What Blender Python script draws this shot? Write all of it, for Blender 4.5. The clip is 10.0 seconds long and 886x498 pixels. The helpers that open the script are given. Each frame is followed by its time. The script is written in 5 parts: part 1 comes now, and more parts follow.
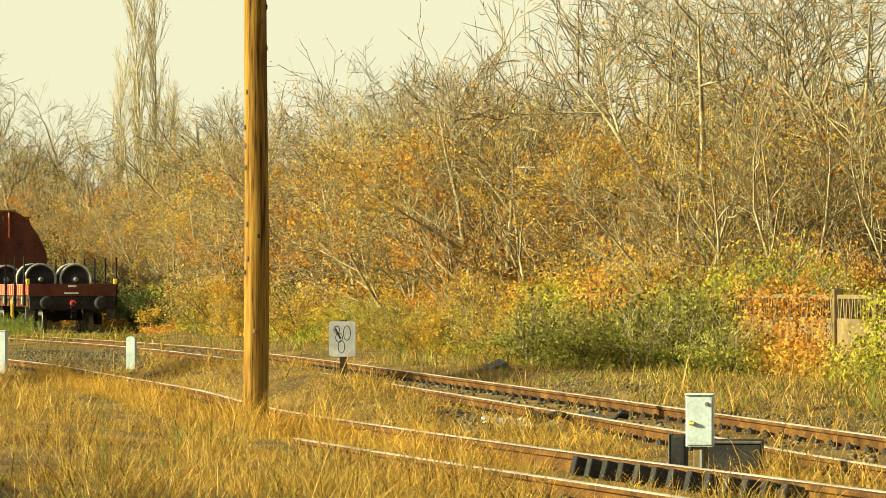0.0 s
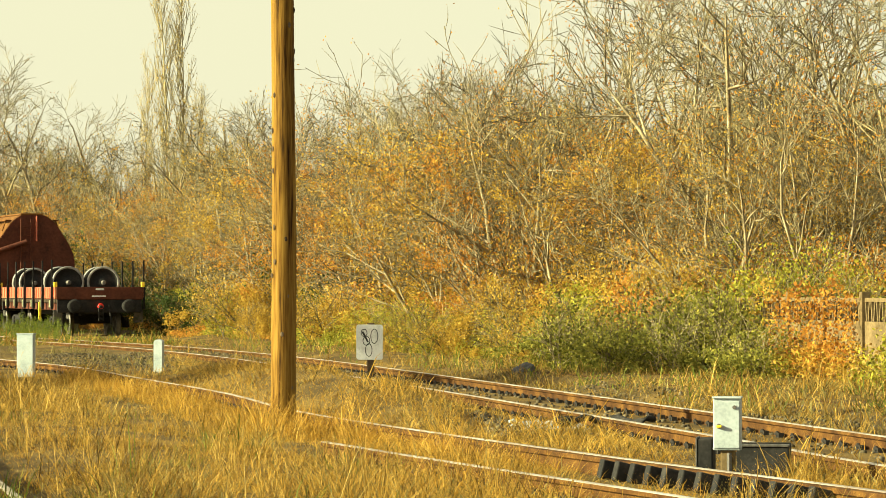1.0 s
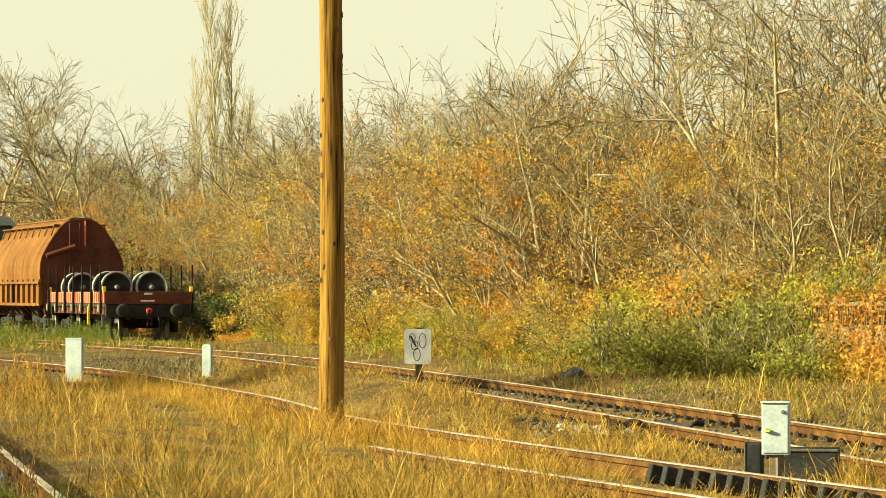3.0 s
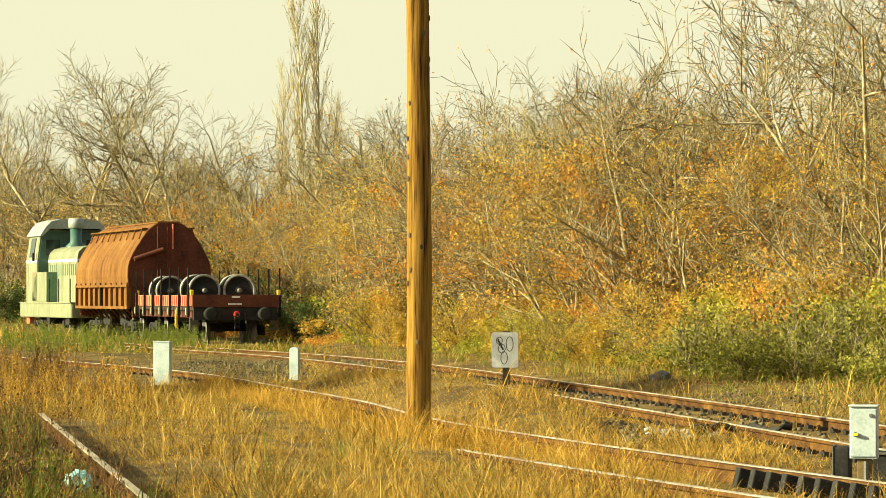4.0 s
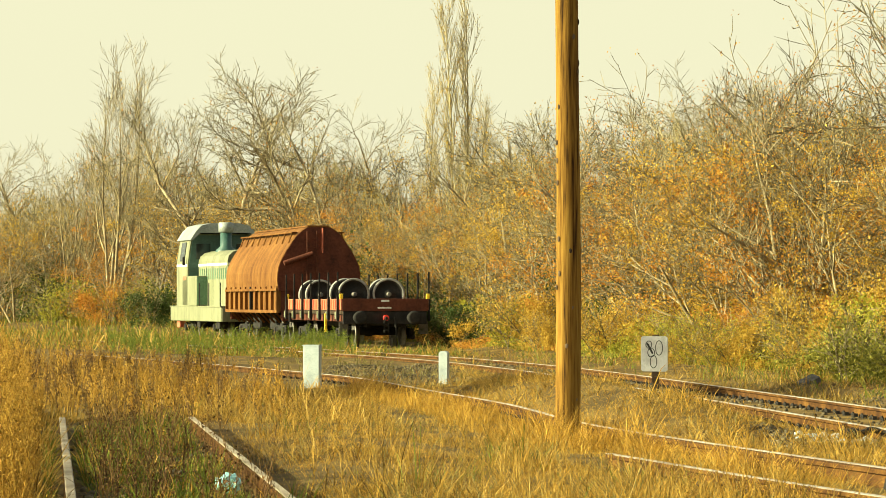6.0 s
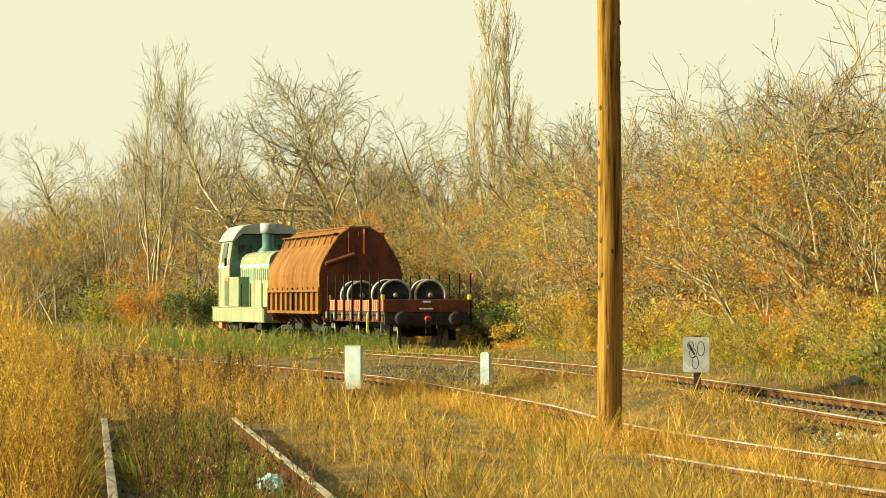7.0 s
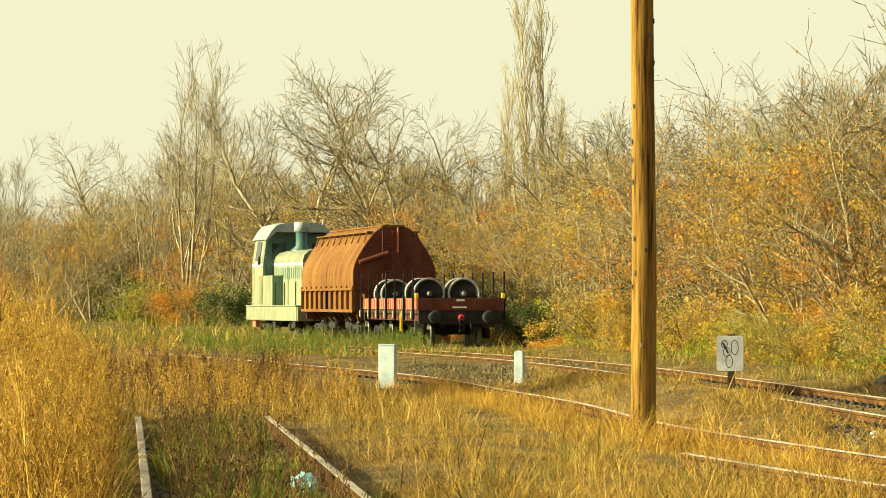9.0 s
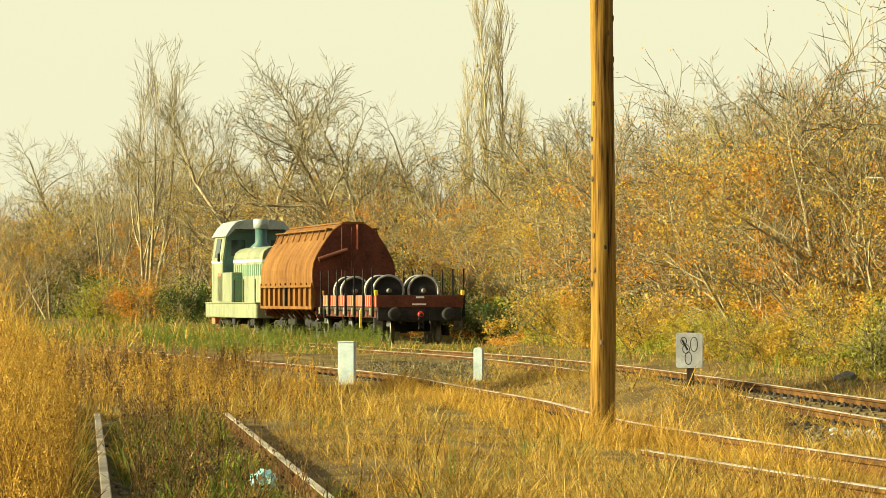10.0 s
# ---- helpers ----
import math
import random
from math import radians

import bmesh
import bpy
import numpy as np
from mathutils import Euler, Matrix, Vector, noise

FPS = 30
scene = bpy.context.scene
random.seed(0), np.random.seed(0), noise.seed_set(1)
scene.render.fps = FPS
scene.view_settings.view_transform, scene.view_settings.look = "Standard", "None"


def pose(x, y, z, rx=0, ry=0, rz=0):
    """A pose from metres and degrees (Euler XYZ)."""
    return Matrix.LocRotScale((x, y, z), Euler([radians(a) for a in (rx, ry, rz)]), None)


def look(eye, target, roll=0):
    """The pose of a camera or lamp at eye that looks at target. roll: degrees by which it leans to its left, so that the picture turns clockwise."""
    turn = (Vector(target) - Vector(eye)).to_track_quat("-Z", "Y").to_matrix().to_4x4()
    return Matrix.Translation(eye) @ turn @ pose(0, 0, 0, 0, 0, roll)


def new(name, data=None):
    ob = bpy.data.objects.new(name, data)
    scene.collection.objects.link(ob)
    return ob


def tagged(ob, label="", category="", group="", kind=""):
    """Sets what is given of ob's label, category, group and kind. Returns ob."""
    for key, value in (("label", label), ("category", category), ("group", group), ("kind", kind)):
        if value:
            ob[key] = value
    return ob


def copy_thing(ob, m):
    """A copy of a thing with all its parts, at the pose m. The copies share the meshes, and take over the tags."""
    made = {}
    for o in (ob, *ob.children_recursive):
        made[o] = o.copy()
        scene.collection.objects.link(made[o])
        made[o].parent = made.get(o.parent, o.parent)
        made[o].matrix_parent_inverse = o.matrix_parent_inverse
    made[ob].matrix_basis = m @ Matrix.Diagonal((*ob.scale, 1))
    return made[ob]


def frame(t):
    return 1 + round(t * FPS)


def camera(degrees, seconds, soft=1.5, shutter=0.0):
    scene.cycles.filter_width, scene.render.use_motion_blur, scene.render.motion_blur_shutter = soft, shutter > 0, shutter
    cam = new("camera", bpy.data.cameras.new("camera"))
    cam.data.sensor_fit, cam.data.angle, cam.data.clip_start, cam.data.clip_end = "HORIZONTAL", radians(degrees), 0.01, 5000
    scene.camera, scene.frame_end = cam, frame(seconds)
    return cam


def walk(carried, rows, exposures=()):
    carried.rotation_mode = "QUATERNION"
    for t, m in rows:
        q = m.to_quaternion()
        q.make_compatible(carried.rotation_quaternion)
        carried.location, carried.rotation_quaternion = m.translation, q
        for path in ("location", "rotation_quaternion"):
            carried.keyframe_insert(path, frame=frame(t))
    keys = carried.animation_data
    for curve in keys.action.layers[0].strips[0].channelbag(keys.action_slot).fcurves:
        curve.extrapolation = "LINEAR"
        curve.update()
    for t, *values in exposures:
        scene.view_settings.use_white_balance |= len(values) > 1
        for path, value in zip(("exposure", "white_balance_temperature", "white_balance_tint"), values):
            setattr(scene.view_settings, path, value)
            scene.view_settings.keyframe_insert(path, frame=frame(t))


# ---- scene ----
# ---- the camera: it stands on the platform and pans with a long lens ----
EYE = 1.35
cam = camera(13.76, 10.0, soft=0.75)
PAN = [
    (0.0, 90.5873, -4.4671),
    (0.5, 90.6233, -4.4163),
    (1.0, 90.6364, -4.041),
    (1.5, 90.6355, -3.9419),
    (2.0, 90.6575, -3.8037),
    (3.3, 90.73, -2.9503),
    (3.5, 90.7457, -2.6574),
    (4.0, 90.7584, -1.9298),
    (4.5, 90.7882, -1.2382),
    (5.0, 90.8046, -0.5661),
    (5.5, 90.811, 0.0),
    (6.0, 90.8181, 0.3973),
    (7.5, 90.8432, 1.3314),
    (8.0, 90.8544, 1.5937),
    (8.5, 90.8457, 1.7684),
    (9.0, 90.8098, 1.5721),
    (9.5, 90.7712, 1.1277),
    (10.0, 90.7627, 0.9402),
]
walk(cam, [(t, pose(0, 0, EYE, tilt, 0, turn)) for t, tilt, turn in PAN],
     exposures=[(0.0, 1.55, 6800, 0.5), (10.0, 1.55, 6800, 0.5)])

# ---- sky and sun ----
SUN_EL, SUN_AZ = radians(20), radians(-101)
world = bpy.data.worlds.new("sky")
scene.world = world
world.use_nodes = True
wn = world.node_tree
sky = wn.nodes.new("ShaderNodeTexSky")
sky.sky_type, sky.sun_disc = "NISHITA", False
sky.sun_elevation, sky.sun_rotation = SUN_EL, SUN_AZ
sky.air_density, sky.dust_density, sky.ozone_density = 1.0, 7.0, 0.3
tint = wn.nodes.new("ShaderNodeMix")
tint.data_type, tint.blend_type = "RGBA", "MIX"
# haze: cream near the horizon, clearer overhead
where, up, clear = wn.nodes.new("ShaderNodeTexCoord"), wn.nodes.new("ShaderNodeSeparateXYZ"), wn.nodes.new("ShaderNodeMapRange")
clear.inputs[1].default_value, clear.inputs[2].default_value, clear.inputs[3].default_value, clear.inputs[4].default_value = 0.12, 0.6, 0.95, 0.25
wn.links.new(where.outputs["Generated"], up.inputs[0])
wn.links.new(up.outputs[2], clear.inputs[0])
wn.links.new(clear.outputs[0], tint.inputs[0])
tint.inputs[7].default_value = (4.42, 4.2, 3.1, 1)
wn.links.new(sky.outputs[0], tint.inputs[6])
wn.links.new(tint.outputs[2], wn.nodes["Background"].inputs[0])
wn.nodes["Background"].inputs[1].default_value = 0.0745
sun = new("sun", bpy.data.lights.new("sun", "SUN"))
sun.data.energy, sun.data.angle, sun.data.color = 5.0, radians(0.6), (1.0, 0.94, 0.61)
TO_SUN = Vector((math.sin(SUN_AZ) * math.cos(SUN_EL), math.cos(SUN_AZ) * math.cos(SUN_EL), math.sin(SUN_EL)))
sun.matrix_basis = look(TO_SUN * 60, (0, 0, 0))

# ---- materials ----


def material(name, colors, rough=0.7, metal=0.0, scale=4.0, grain=60.0, bump=0.15, per="", stretch=(1, 1, 1), translucent=0.0, contrast=1.0):
    """Noise at two scales picks from colors; per: 'island' or 'object' varies each piece."""
    m = bpy.data.materials.new(name)
    m.use_nodes = True
    n, l = m.node_tree.nodes, m.node_tree.links
    b = n["Principled BSDF"]
    b.inputs["Roughness"].default_value, b.inputs["Metallic"].default_value = rough, metal
    co = n.new("ShaderNodeTexCoord")
    mp = n.new("ShaderNodeMapping")
    mp.inputs["Scale"].default_value = stretch
    l.new(co.outputs["Object"], mp.inputs[0])
    big, small = n.new("ShaderNodeTexNoise"), n.new("ShaderNodeTexNoise")
    big.inputs["Scale"].default_value, small.inputs["Scale"].default_value = scale, grain
    big.inputs["Detail"].default_value, small.inputs["Detail"].default_value = 5, 3
    for t in (big, small):
        l.new(mp.outputs[0], t.inputs["Vector"])
    mix = n.new("ShaderNodeMath")
    mix.operation = "MULTIPLY_ADD"
    mix.inputs[1].default_value = 0.4
    l.new(small.outputs[0], mix.inputs[0])
    mul = n.new("ShaderNodeMath")
    mul.operation = "MULTIPLY"
    mul.inputs[1].default_value = 0.6
    l.new(big.outputs[0], mul.inputs[0])
    l.new(mul.outputs[0], mix.inputs[2])
    last = mix.outputs[0]
    if rough >= 0.65:
        b.inputs["Specular IOR Level"].default_value = 0.12
    if per:
        wide = n.new("ShaderNodeMapRange")
        wide.inputs[1].default_value, wide.inputs[2].default_value = 0.36, 0.64
        l.new(last, wide.inputs[0])
        last = wide.outputs[0]
        src = n.new("ShaderNodeNewGeometry" if per == "island" else "ShaderNodeObjectInfo")
        av = n.new("ShaderNodeMix")
        av.data_type = "FLOAT"
        av.inputs[0].default_value = 0.55 if per == "island" else 0.8
        l.new(last, av.inputs[2])
        l.new(src.outputs["Random Per Island" if per == "island" else "Random"], av.inputs[3])
        last = av.outputs[0]
    ramp = n.new("ShaderNodeValToRGB")
    lo, hi = (0.05, 0.95) if per else (0.5 - 0.17 / contrast, 0.5 + 0.17 / contrast)
    els = ramp.color_ramp.elements
    for i, c in enumerate(colors):
        p = lo + (hi - lo) * i / max(1, len(colors) - 1)
        e = els[i] if i < 2 else els.new(p)
        e.position, e.color = p, (*c, 1)
    l.new(last, ramp.inputs[0])
    l.new(ramp.outputs[0], b.inputs["Base Color"])
    if bump:
        bp = n.new("ShaderNodeBump")
        bp.inputs["Strength"].default_value, bp.inputs["Distance"].default_value = bump, 0.01
        l.new(mix.outputs[0], bp.inputs["Height"])
        l.new(bp.outputs[0], b.inputs["Normal"])
    if translucent:
        tr, ms = n.new("ShaderNodeBsdfTranslucent"), n.new("ShaderNodeMixShader")
        ms.inputs[0].default_value = translucent
        l.new(ramp.outputs[0], tr.inputs[0])
        l.new(b.outputs[0], ms.inputs[1])
        l.new(tr.outputs[0], ms.inputs[2])
        l.new(ms.outputs[0], n["Material Output"].inputs[0])
    return m


def plain(name, c, rough=0.5, metal=0.0):
    return material(name, [[v * 0.8 for v in c], c, [min(1, v * 1.12) for v in c]], rough, metal, bump=0.05)


M_SOIL = material("soil", [(0.03, 0.02, 0.008), (0.11, 0.07, 0.021), (0.24, 0.155, 0.045)], 0.95, scale=0.9, grain=18, bump=0.6)
M_BALLAST = material("ballast", [(0.03, 0.024, 0.014), (0.085, 0.068, 0.04), (0.18, 0.145, 0.09)], 0.9, scale=3, grain=22, bump=1.0, per="island")
M_STRAW = material("straw", [(0.04, 0.022, 0.007), (0.14, 0.08, 0.016), (0.36, 0.215, 0.038), (0.5, 0.325, 0.08), (0.6, 0.43, 0.15)], 0.65, scale=0.7, per="island", bump=0, translucent=0.3)
M_STRAW_RED = material("rusty_straw", [(0.07, 0.035, 0.01), (0.31, 0.165, 0.026), (0.53, 0.305, 0.048), (0.64, 0.44, 0.115)], 0.65, scale=0.9, per="island", bump=0, translucent=0.3)
M_OLIVE = material("olive_straw", [(0.03, 0.026, 0.01), (0.12, 0.1, 0.03), (0.25, 0.21, 0.07), (0.4, 0.34, 0.14)], 0.7, scale=0.7, per="island", bump=0, translucent=0.3)
M_GREEN = material("green_blades", [(0.04, 0.06, 0.012), (0.12, 0.15, 0.022), (0.27, 0.27, 0.042)], 0.65, per="island", bump=0, translucent=0.3)
M_LEAF_GREEN = material("ivy_leaves", [(0.05, 0.056, 0.014), (0.19, 0.185, 0.033), (0.43, 0.37, 0.065)], 0.75, per="island", bump=0, translucent=0.38)
M_LEAF_LIME = material("lime_leaves", [(0.12, 0.12, 0.018), (0.32, 0.3, 0.036), (0.52, 0.45, 0.065)], 0.7, per="island", bump=0, translucent=0.4)
M_LEAF_GOLD = material("gold_leaves", [(0.14, 0.075, 0.017), (0.43, 0.265, 0.042), (0.64, 0.45, 0.085)], 0.7, per="island", bump=0, translucent=0.4)
M_LEAF_RUST = material("rust_leaves", [(0.15, 0.05, 0.016), (0.46, 0.2, 0.034), (0.64, 0.37, 0.065)], 0.7, per="island", bump=0, translucent=0.42)
M_LEAF_DARK = material("evergreen_and_shade_leaves", [(0.02, 0.035, 0.012), (0.05, 0.075, 0.018), (0.1, 0.12, 0.03)], 0.75, per="island", bump=0, translucent=0.25)
M_BARK = material("grey_brown_bark", [(0.08, 0.06, 0.033), (0.24, 0.19, 0.11), (0.48, 0.4, 0.24)], 0.85, scale=3, grain=30, bump=0.5)
M_TWIG = material("twigs", [(0.05, 0.039, 0.021), (0.16, 0.128, 0.066), (0.42, 0.35, 0.195)], 0.8, per="island", bump=0)
M_PALE = material("pale_twigs", [(0.2, 0.16, 0.085), (0.36, 0.3, 0.16), (0.52, 0.44, 0.25)], 0.8, per="island", bump=0)
M_FARWOOD = material("far_twigs", [(0.085, 0.066, 0.033), (0.2, 0.16, 0.076), (0.34, 0.28, 0.135)], 0.85, per="island", bump=0)
M_POLE = material("weathered_pole_wood", [(0.02, 0.009, 0.003), (0.125, 0.062, 0.011), (0.215, 0.118, 0.022), (0.27, 0.16, 0.036)], 0.9, scale=14, grain=60, bump=0.35, stretch=(1, 1, 0.05), contrast=1.1)
M_RAIL = material("rusty_rail", [(0.02, 0.009, 0.004), (0.07, 0.031, 0.009), (0.16, 0.078, 0.018)], 0.9, scale=3, grain=50, bump=0.3)
M_RAILHEAD = material("worn_rail_head", [(0.16, 0.1, 0.055), (0.36, 0.31, 0.25), (0.54, 0.5, 0.44)], 0.45, 0.25, scale=0.8, grain=40, bump=0.1)
M_DULLHEAD = material("dull_rail_head", [(0.17, 0.125, 0.08), (0.36, 0.3, 0.21), (0.5, 0.43, 0.33)], 0.7, scale=1.5, grain=40, bump=0.2)
M_TYRE = material("worn_tyre_steel", [(0.16, 0.155, 0.14), (0.26, 0.25, 0.23), (0.36, 0.35, 0.32)], 0.4, 0.2, scale=6, grain=40, bump=0.05)
M_SLEEPER = material("old_sleeper_wood", [(0.03, 0.022, 0.016), (0.08, 0.055, 0.035), (0.15, 0.11, 0.07)], 0.9, scale=4, grain=40, bump=0.6, per="object")
M_RUST = material("rust_paint", [(0.05, 0.018, 0.006), (0.115, 0.047, 0.012), (0.16, 0.073, 0.019), (0.21, 0.105, 0.03)], 0.8, scale=1.6, grain=16, bump=0.04, stretch=(1, 1, 0.16), contrast=1.0)
M_REDPAINT = material("faded_red_paint", [(0.26, 0.05, 0.03), (0.46, 0.12, 0.06), (0.55, 0.18, 0.09)], 0.6, scale=1.5, grain=12, bump=0.1, stretch=(1, 1, 0.3))
# dull red, darkened to carry the shade on the wagon ends
M_SHADED_RED = material("dull_red_with_shade", [(0.045, 0.017, 0.012), (0.09, 0.03, 0.018), (0.125, 0.042, 0.025)], 0.8, scale=1.5, grain=14, bump=0.1)
M_BLACK = material("sooty_and_shade_black", [(0.01, 0.01, 0.01), (0.022, 0.021, 0.02), (0.045, 0.04, 0.036)], 0.75, scale=3, grain=30, bump=0.2)
M_STEEL = material("dirty_steel", [(0.05, 0.048, 0.045), (0.11, 0.1, 0.09), (0.2, 0.18, 0.15)], 0.55, 0.4, scale=4, grain=40, bump=0.15)
M_LOCO = material("pale_green_paint", [(0.075, 0.08, 0.042), (0.165, 0.175, 0.1), (0.225, 0.23, 0.14)], 0.6, scale=1.8, grain=16, bump=0.05, stretch=(1, 1, 0.22))
M_TEAL = material("teal_paint_and_shade", [(0.014, 0.045, 0.04), (0.028, 0.075, 0.065), (0.05, 0.11, 0.09)], 0.45, scale=1.2, grain=16, bump=0.05)
M_GREENBOX = material("mid_green_paint", [(0.06, 0.13, 0.08), (0.1, 0.19, 0.12), (0.14, 0.24, 0.16)], 0.5, scale=1.2, grain=16, bump=0.05)
M_ROOF = material("light_roof_paint", [(0.13, 0.15, 0.14), (0.24, 0.265, 0.25), (0.33, 0.35, 0.33)], 0.4, scale=1.5, grain=18, bump=0.05)
M_WHITE = material("weathered_white_paint", [(0.42, 0.43, 0.4), (0.62, 0.63, 0.6), (0.7, 0.71, 0.69)], 0.5, scale=5, grain=40, bump=0.1)
M_GREY = material("light_grey_paint", [(0.24, 0.28, 0.29), (0.34, 0.39, 0.4), (0.41, 0.46, 0.47)], 0.45, scale=5, grain=40, bump=0.05)
M_YELLOW = plain("yellow_paint", (0.75, 0.5, 0.03))
M_RED = plain("red_lamp_plastic", (0.7, 0.03, 0.02), 0.3)
M_INK = plain("black_lettering", (0.012, 0.012, 0.012), 0.6)
M_CONCRETE = material("stained_concrete", [(0.07, 0.05, 0.024), (0.15, 0.105, 0.05), (0.23, 0.165, 0.085)], 0.9, scale=2, grain=25, bump=0.4)
M_STONE = material("dark_stone", [(0.04, 0.038, 0.034), (0.1, 0.095, 0.085), (0.17, 0.16, 0.14)], 0.85, scale=6, grain=40, bump=0.5)
M_DARKWEED = material("dark_weed_stems", [(0.03, 0.016, 0.008), (0.1, 0.055, 0.02), (0.2, 0.115, 0.04)], 0.8, per="island", bump=0)
M_BAG = plain("turquoise_plastic", (0.36, 0.68, 0.66), 0.35)
M_GLASS = plain("dark_glass", (0.02, 0.03, 0.03), 0.1)

# ---- mesh helpers ----


def mesh_of(name, verts, faces, mat, smooth=False):
    me = bpy.data.meshes.new(name)
    me.from_pydata([tuple(v) for v in verts], [], [tuple(f) for f in faces])
    for m in (mat if isinstance(mat, (list, tuple)) else [mat]):
        me.materials.append(m)
    if smooth:
        me.polygons.foreach_set("use_smooth", [True] * len(me.polygons))
    me.update()
    return me


def quick_mesh(name, verts, faces, mat, k):
    """Many k-sided faces from numpy arrays."""
    verts, faces = np.asarray(verts, dtype=np.float32), np.asarray(faces, dtype=np.int32)
    me = bpy.data.meshes.new(name)
    me.vertices.add(len(verts))
    me.vertices.foreach_set("co", verts.ravel())
    me.loops.add(faces.size)
    me.loops.foreach_set("vertex_index", faces.ravel())
    me.polygons.add(len(faces))
    me.polygons.foreach_set("loop_start", np.arange(0, faces.size, k, dtype=np.int32))
    me.materials.append(mat)
    me.update(calc_edges=True)
    return me


def thing(name, label, category, m=None, group="", kind=""):
    ob = new(name)
    ob.empty_display_size = 0.2
    if m is not None:
        ob.matrix_basis = m
    return tagged(ob, label, category, group, kind)


def part(name, bm, mat, parent, label=""):
    """Links a bmesh or a mesh as one mesh object under a thing or a part."""
    if isinstance(bm, bmesh.types.BMesh):
        me = bpy.data.meshes.new(name)
        bm.to_mesh(me)
        bm.free()
        for mm in (mat if isinstance(mat, (list, tuple)) else [mat]):
            me.materials.append(mm)
    else:
        me = bm
    ob = new(name, me)
    ob.parent = parent
    if label:
        ob["label"] = label
    return ob


def add_box(bm, x0, x1, y0, y1, z0, z1, bevel=0.0, turn=None):
    r = bmesh.ops.create_cube(bm, size=1)
    vs = r["verts"]
    m = pose((x0 + x1) / 2, (y0 + y1) / 2, (z0 + z1) / 2) @ (turn or Matrix()) @ Matrix.Diagonal((x1 - x0, y1 - y0, z1 - z0, 1))
    bmesh.ops.transform(bm, matrix=m, verts=vs)
    if bevel:
        es = list({e for v in vs for e in v.link_edges})
        bmesh.ops.bevel(bm, geom=es, offset=bevel, segments=2, affect="EDGES", profile=0.6)
    return bm


def box(x0, x1, y0, y1, z0, z1, bevel=0.0, turn=None):
    return add_box(bmesh.new(), x0, x1, y0, y1, z0, z1, bevel, turn)


def add_rod(bm, a, b, r, r2=None, seg=8, caps=True):
    a, b = Vector(a), Vector(b)
    d = b - a
    m = Matrix.Translation((a + b) / 2) @ d.to_track_quat("Z", "Y").to_matrix().to_4x4()
    bmesh.ops.create_cone(bm, cap_ends=caps, segments=seg, radius1=r, radius2=r if r2 is None else r2, depth=d.length, matrix=m)
    return bm


def rod(a, b, r, r2=None, seg=8):
    return add_rod(bmesh.new(), a, b, r, r2, seg)


def lathe(profile, axis, centre, seg=24, caps=True):
    """Spins (along, radius) pairs round the given axis ('x', 'y' or 'z')."""
    bm = bmesh.new()
    rings = []
    for a, r in profile:
        ring = []
        for i in range(seg):
            c, s = math.cos(2 * math.pi * i / seg) * r, math.sin(2 * math.pi * i / seg) * r
            p = {"y": (c, a, s), "x": (a, c, s), "z": (c, s, a)}[axis]
            ring.append(bm.verts.new(Vector(p) + Vector(centre)))
        rings.append(ring)
    for r0, r1 in zip(rings, rings[1:]):
        for i in range(seg):
            bm.faces.new((r0[i], r0[(i + 1) % seg], r1[(i + 1) % seg], r1[i]))
    if caps:
        bm.faces.new(rings[0])
        bm.faces.new(rings[-1][::-1])
    bmesh.ops.recalc_face_normals(bm, faces=bm.faces)
    for f in bm.faces:
        f.smooth = len(f.verts) == 4
    return bm


def prism(outline, y0, y1):
    """An outline in x and z, drawn out from y0 to y1."""
    bm = bmesh.new()
    a = [bm.verts.new((x, y0, z)) for x, z in outline]
    b = [bm.verts.new((x, y1, z)) for x, z in outline]
    bm.faces.new(a)
    bm.faces.new(b[::-1])
    for i in range(len(a)):
        j = (i + 1) % len(a)
        bm.faces.new((a[j], a[i], b[i], b[j]))
    bmesh.ops.recalc_face_normals(bm, faces=bm.faces)
    return bm


# ---- ground ----
def line_x(y, table):
    """x of a line over the plan at y, smoothly between the given (y, x)."""
    ys, xs = [p[0] for p in table], [p[1] for p in table]
    if y <= ys[0]:
        return xs[0] + (y - ys[0]) * (xs[1] - xs[0]) / (ys[1] - ys[0])
    if y >= ys[-1]:
        return xs[-1] + (y - ys[-1]) * (xs[-1] - xs[-2]) / (ys[-1] - ys[-2])
    for i in range(len(ys) - 1):
        if y <= ys[i + 1]:
            k = (y - ys[i]) / (ys[i + 1] - ys[i])
            s0 = (xs[i + 1] - xs[max(i - 1, 0)]) / (ys[i + 1] - ys[max(i - 1, 0)])
            s1 = (xs[min(i + 2, len(xs) - 1)] - xs[i]) / (ys[min(i + 2, len(xs) - 1)] - ys[i])
            h = ys[i + 1] - ys[i]
            return ((2 * k**3 - 3 * k**2 + 1) * xs[i] + (k**3 - 2 * k**2 + k) * h * s0
                    + (-2 * k**3 + 3 * k**2) * xs[i + 1] + (k**3 - k**2) * h * s1)


# right-hand rails of the tracks, in plan: (y, x)
TRACK_B = [(5, 9.4), (29.4, 6.75), (33, 6.5), (56.2, 4.25), (75, 2.15), (90, -0.6), (111, -6.4), (130, -13)]
TRACK_C = [(5, 13.6), (40, 9.7), (59, 7.6), (89, 3.5), (120, -2.3), (135, -5.2), (150, -9.0), (175, -16.5), (200, -25)]
TRACK_A = [(5, 8.9), (24, 4.77), (29.4, 3.5), (36.4, 2.05), (41, 1.27), (48.2, 0.55), (56, -0.6), (65, -1.95), (72, -3.6), (85, -7.2), (100, -12)]
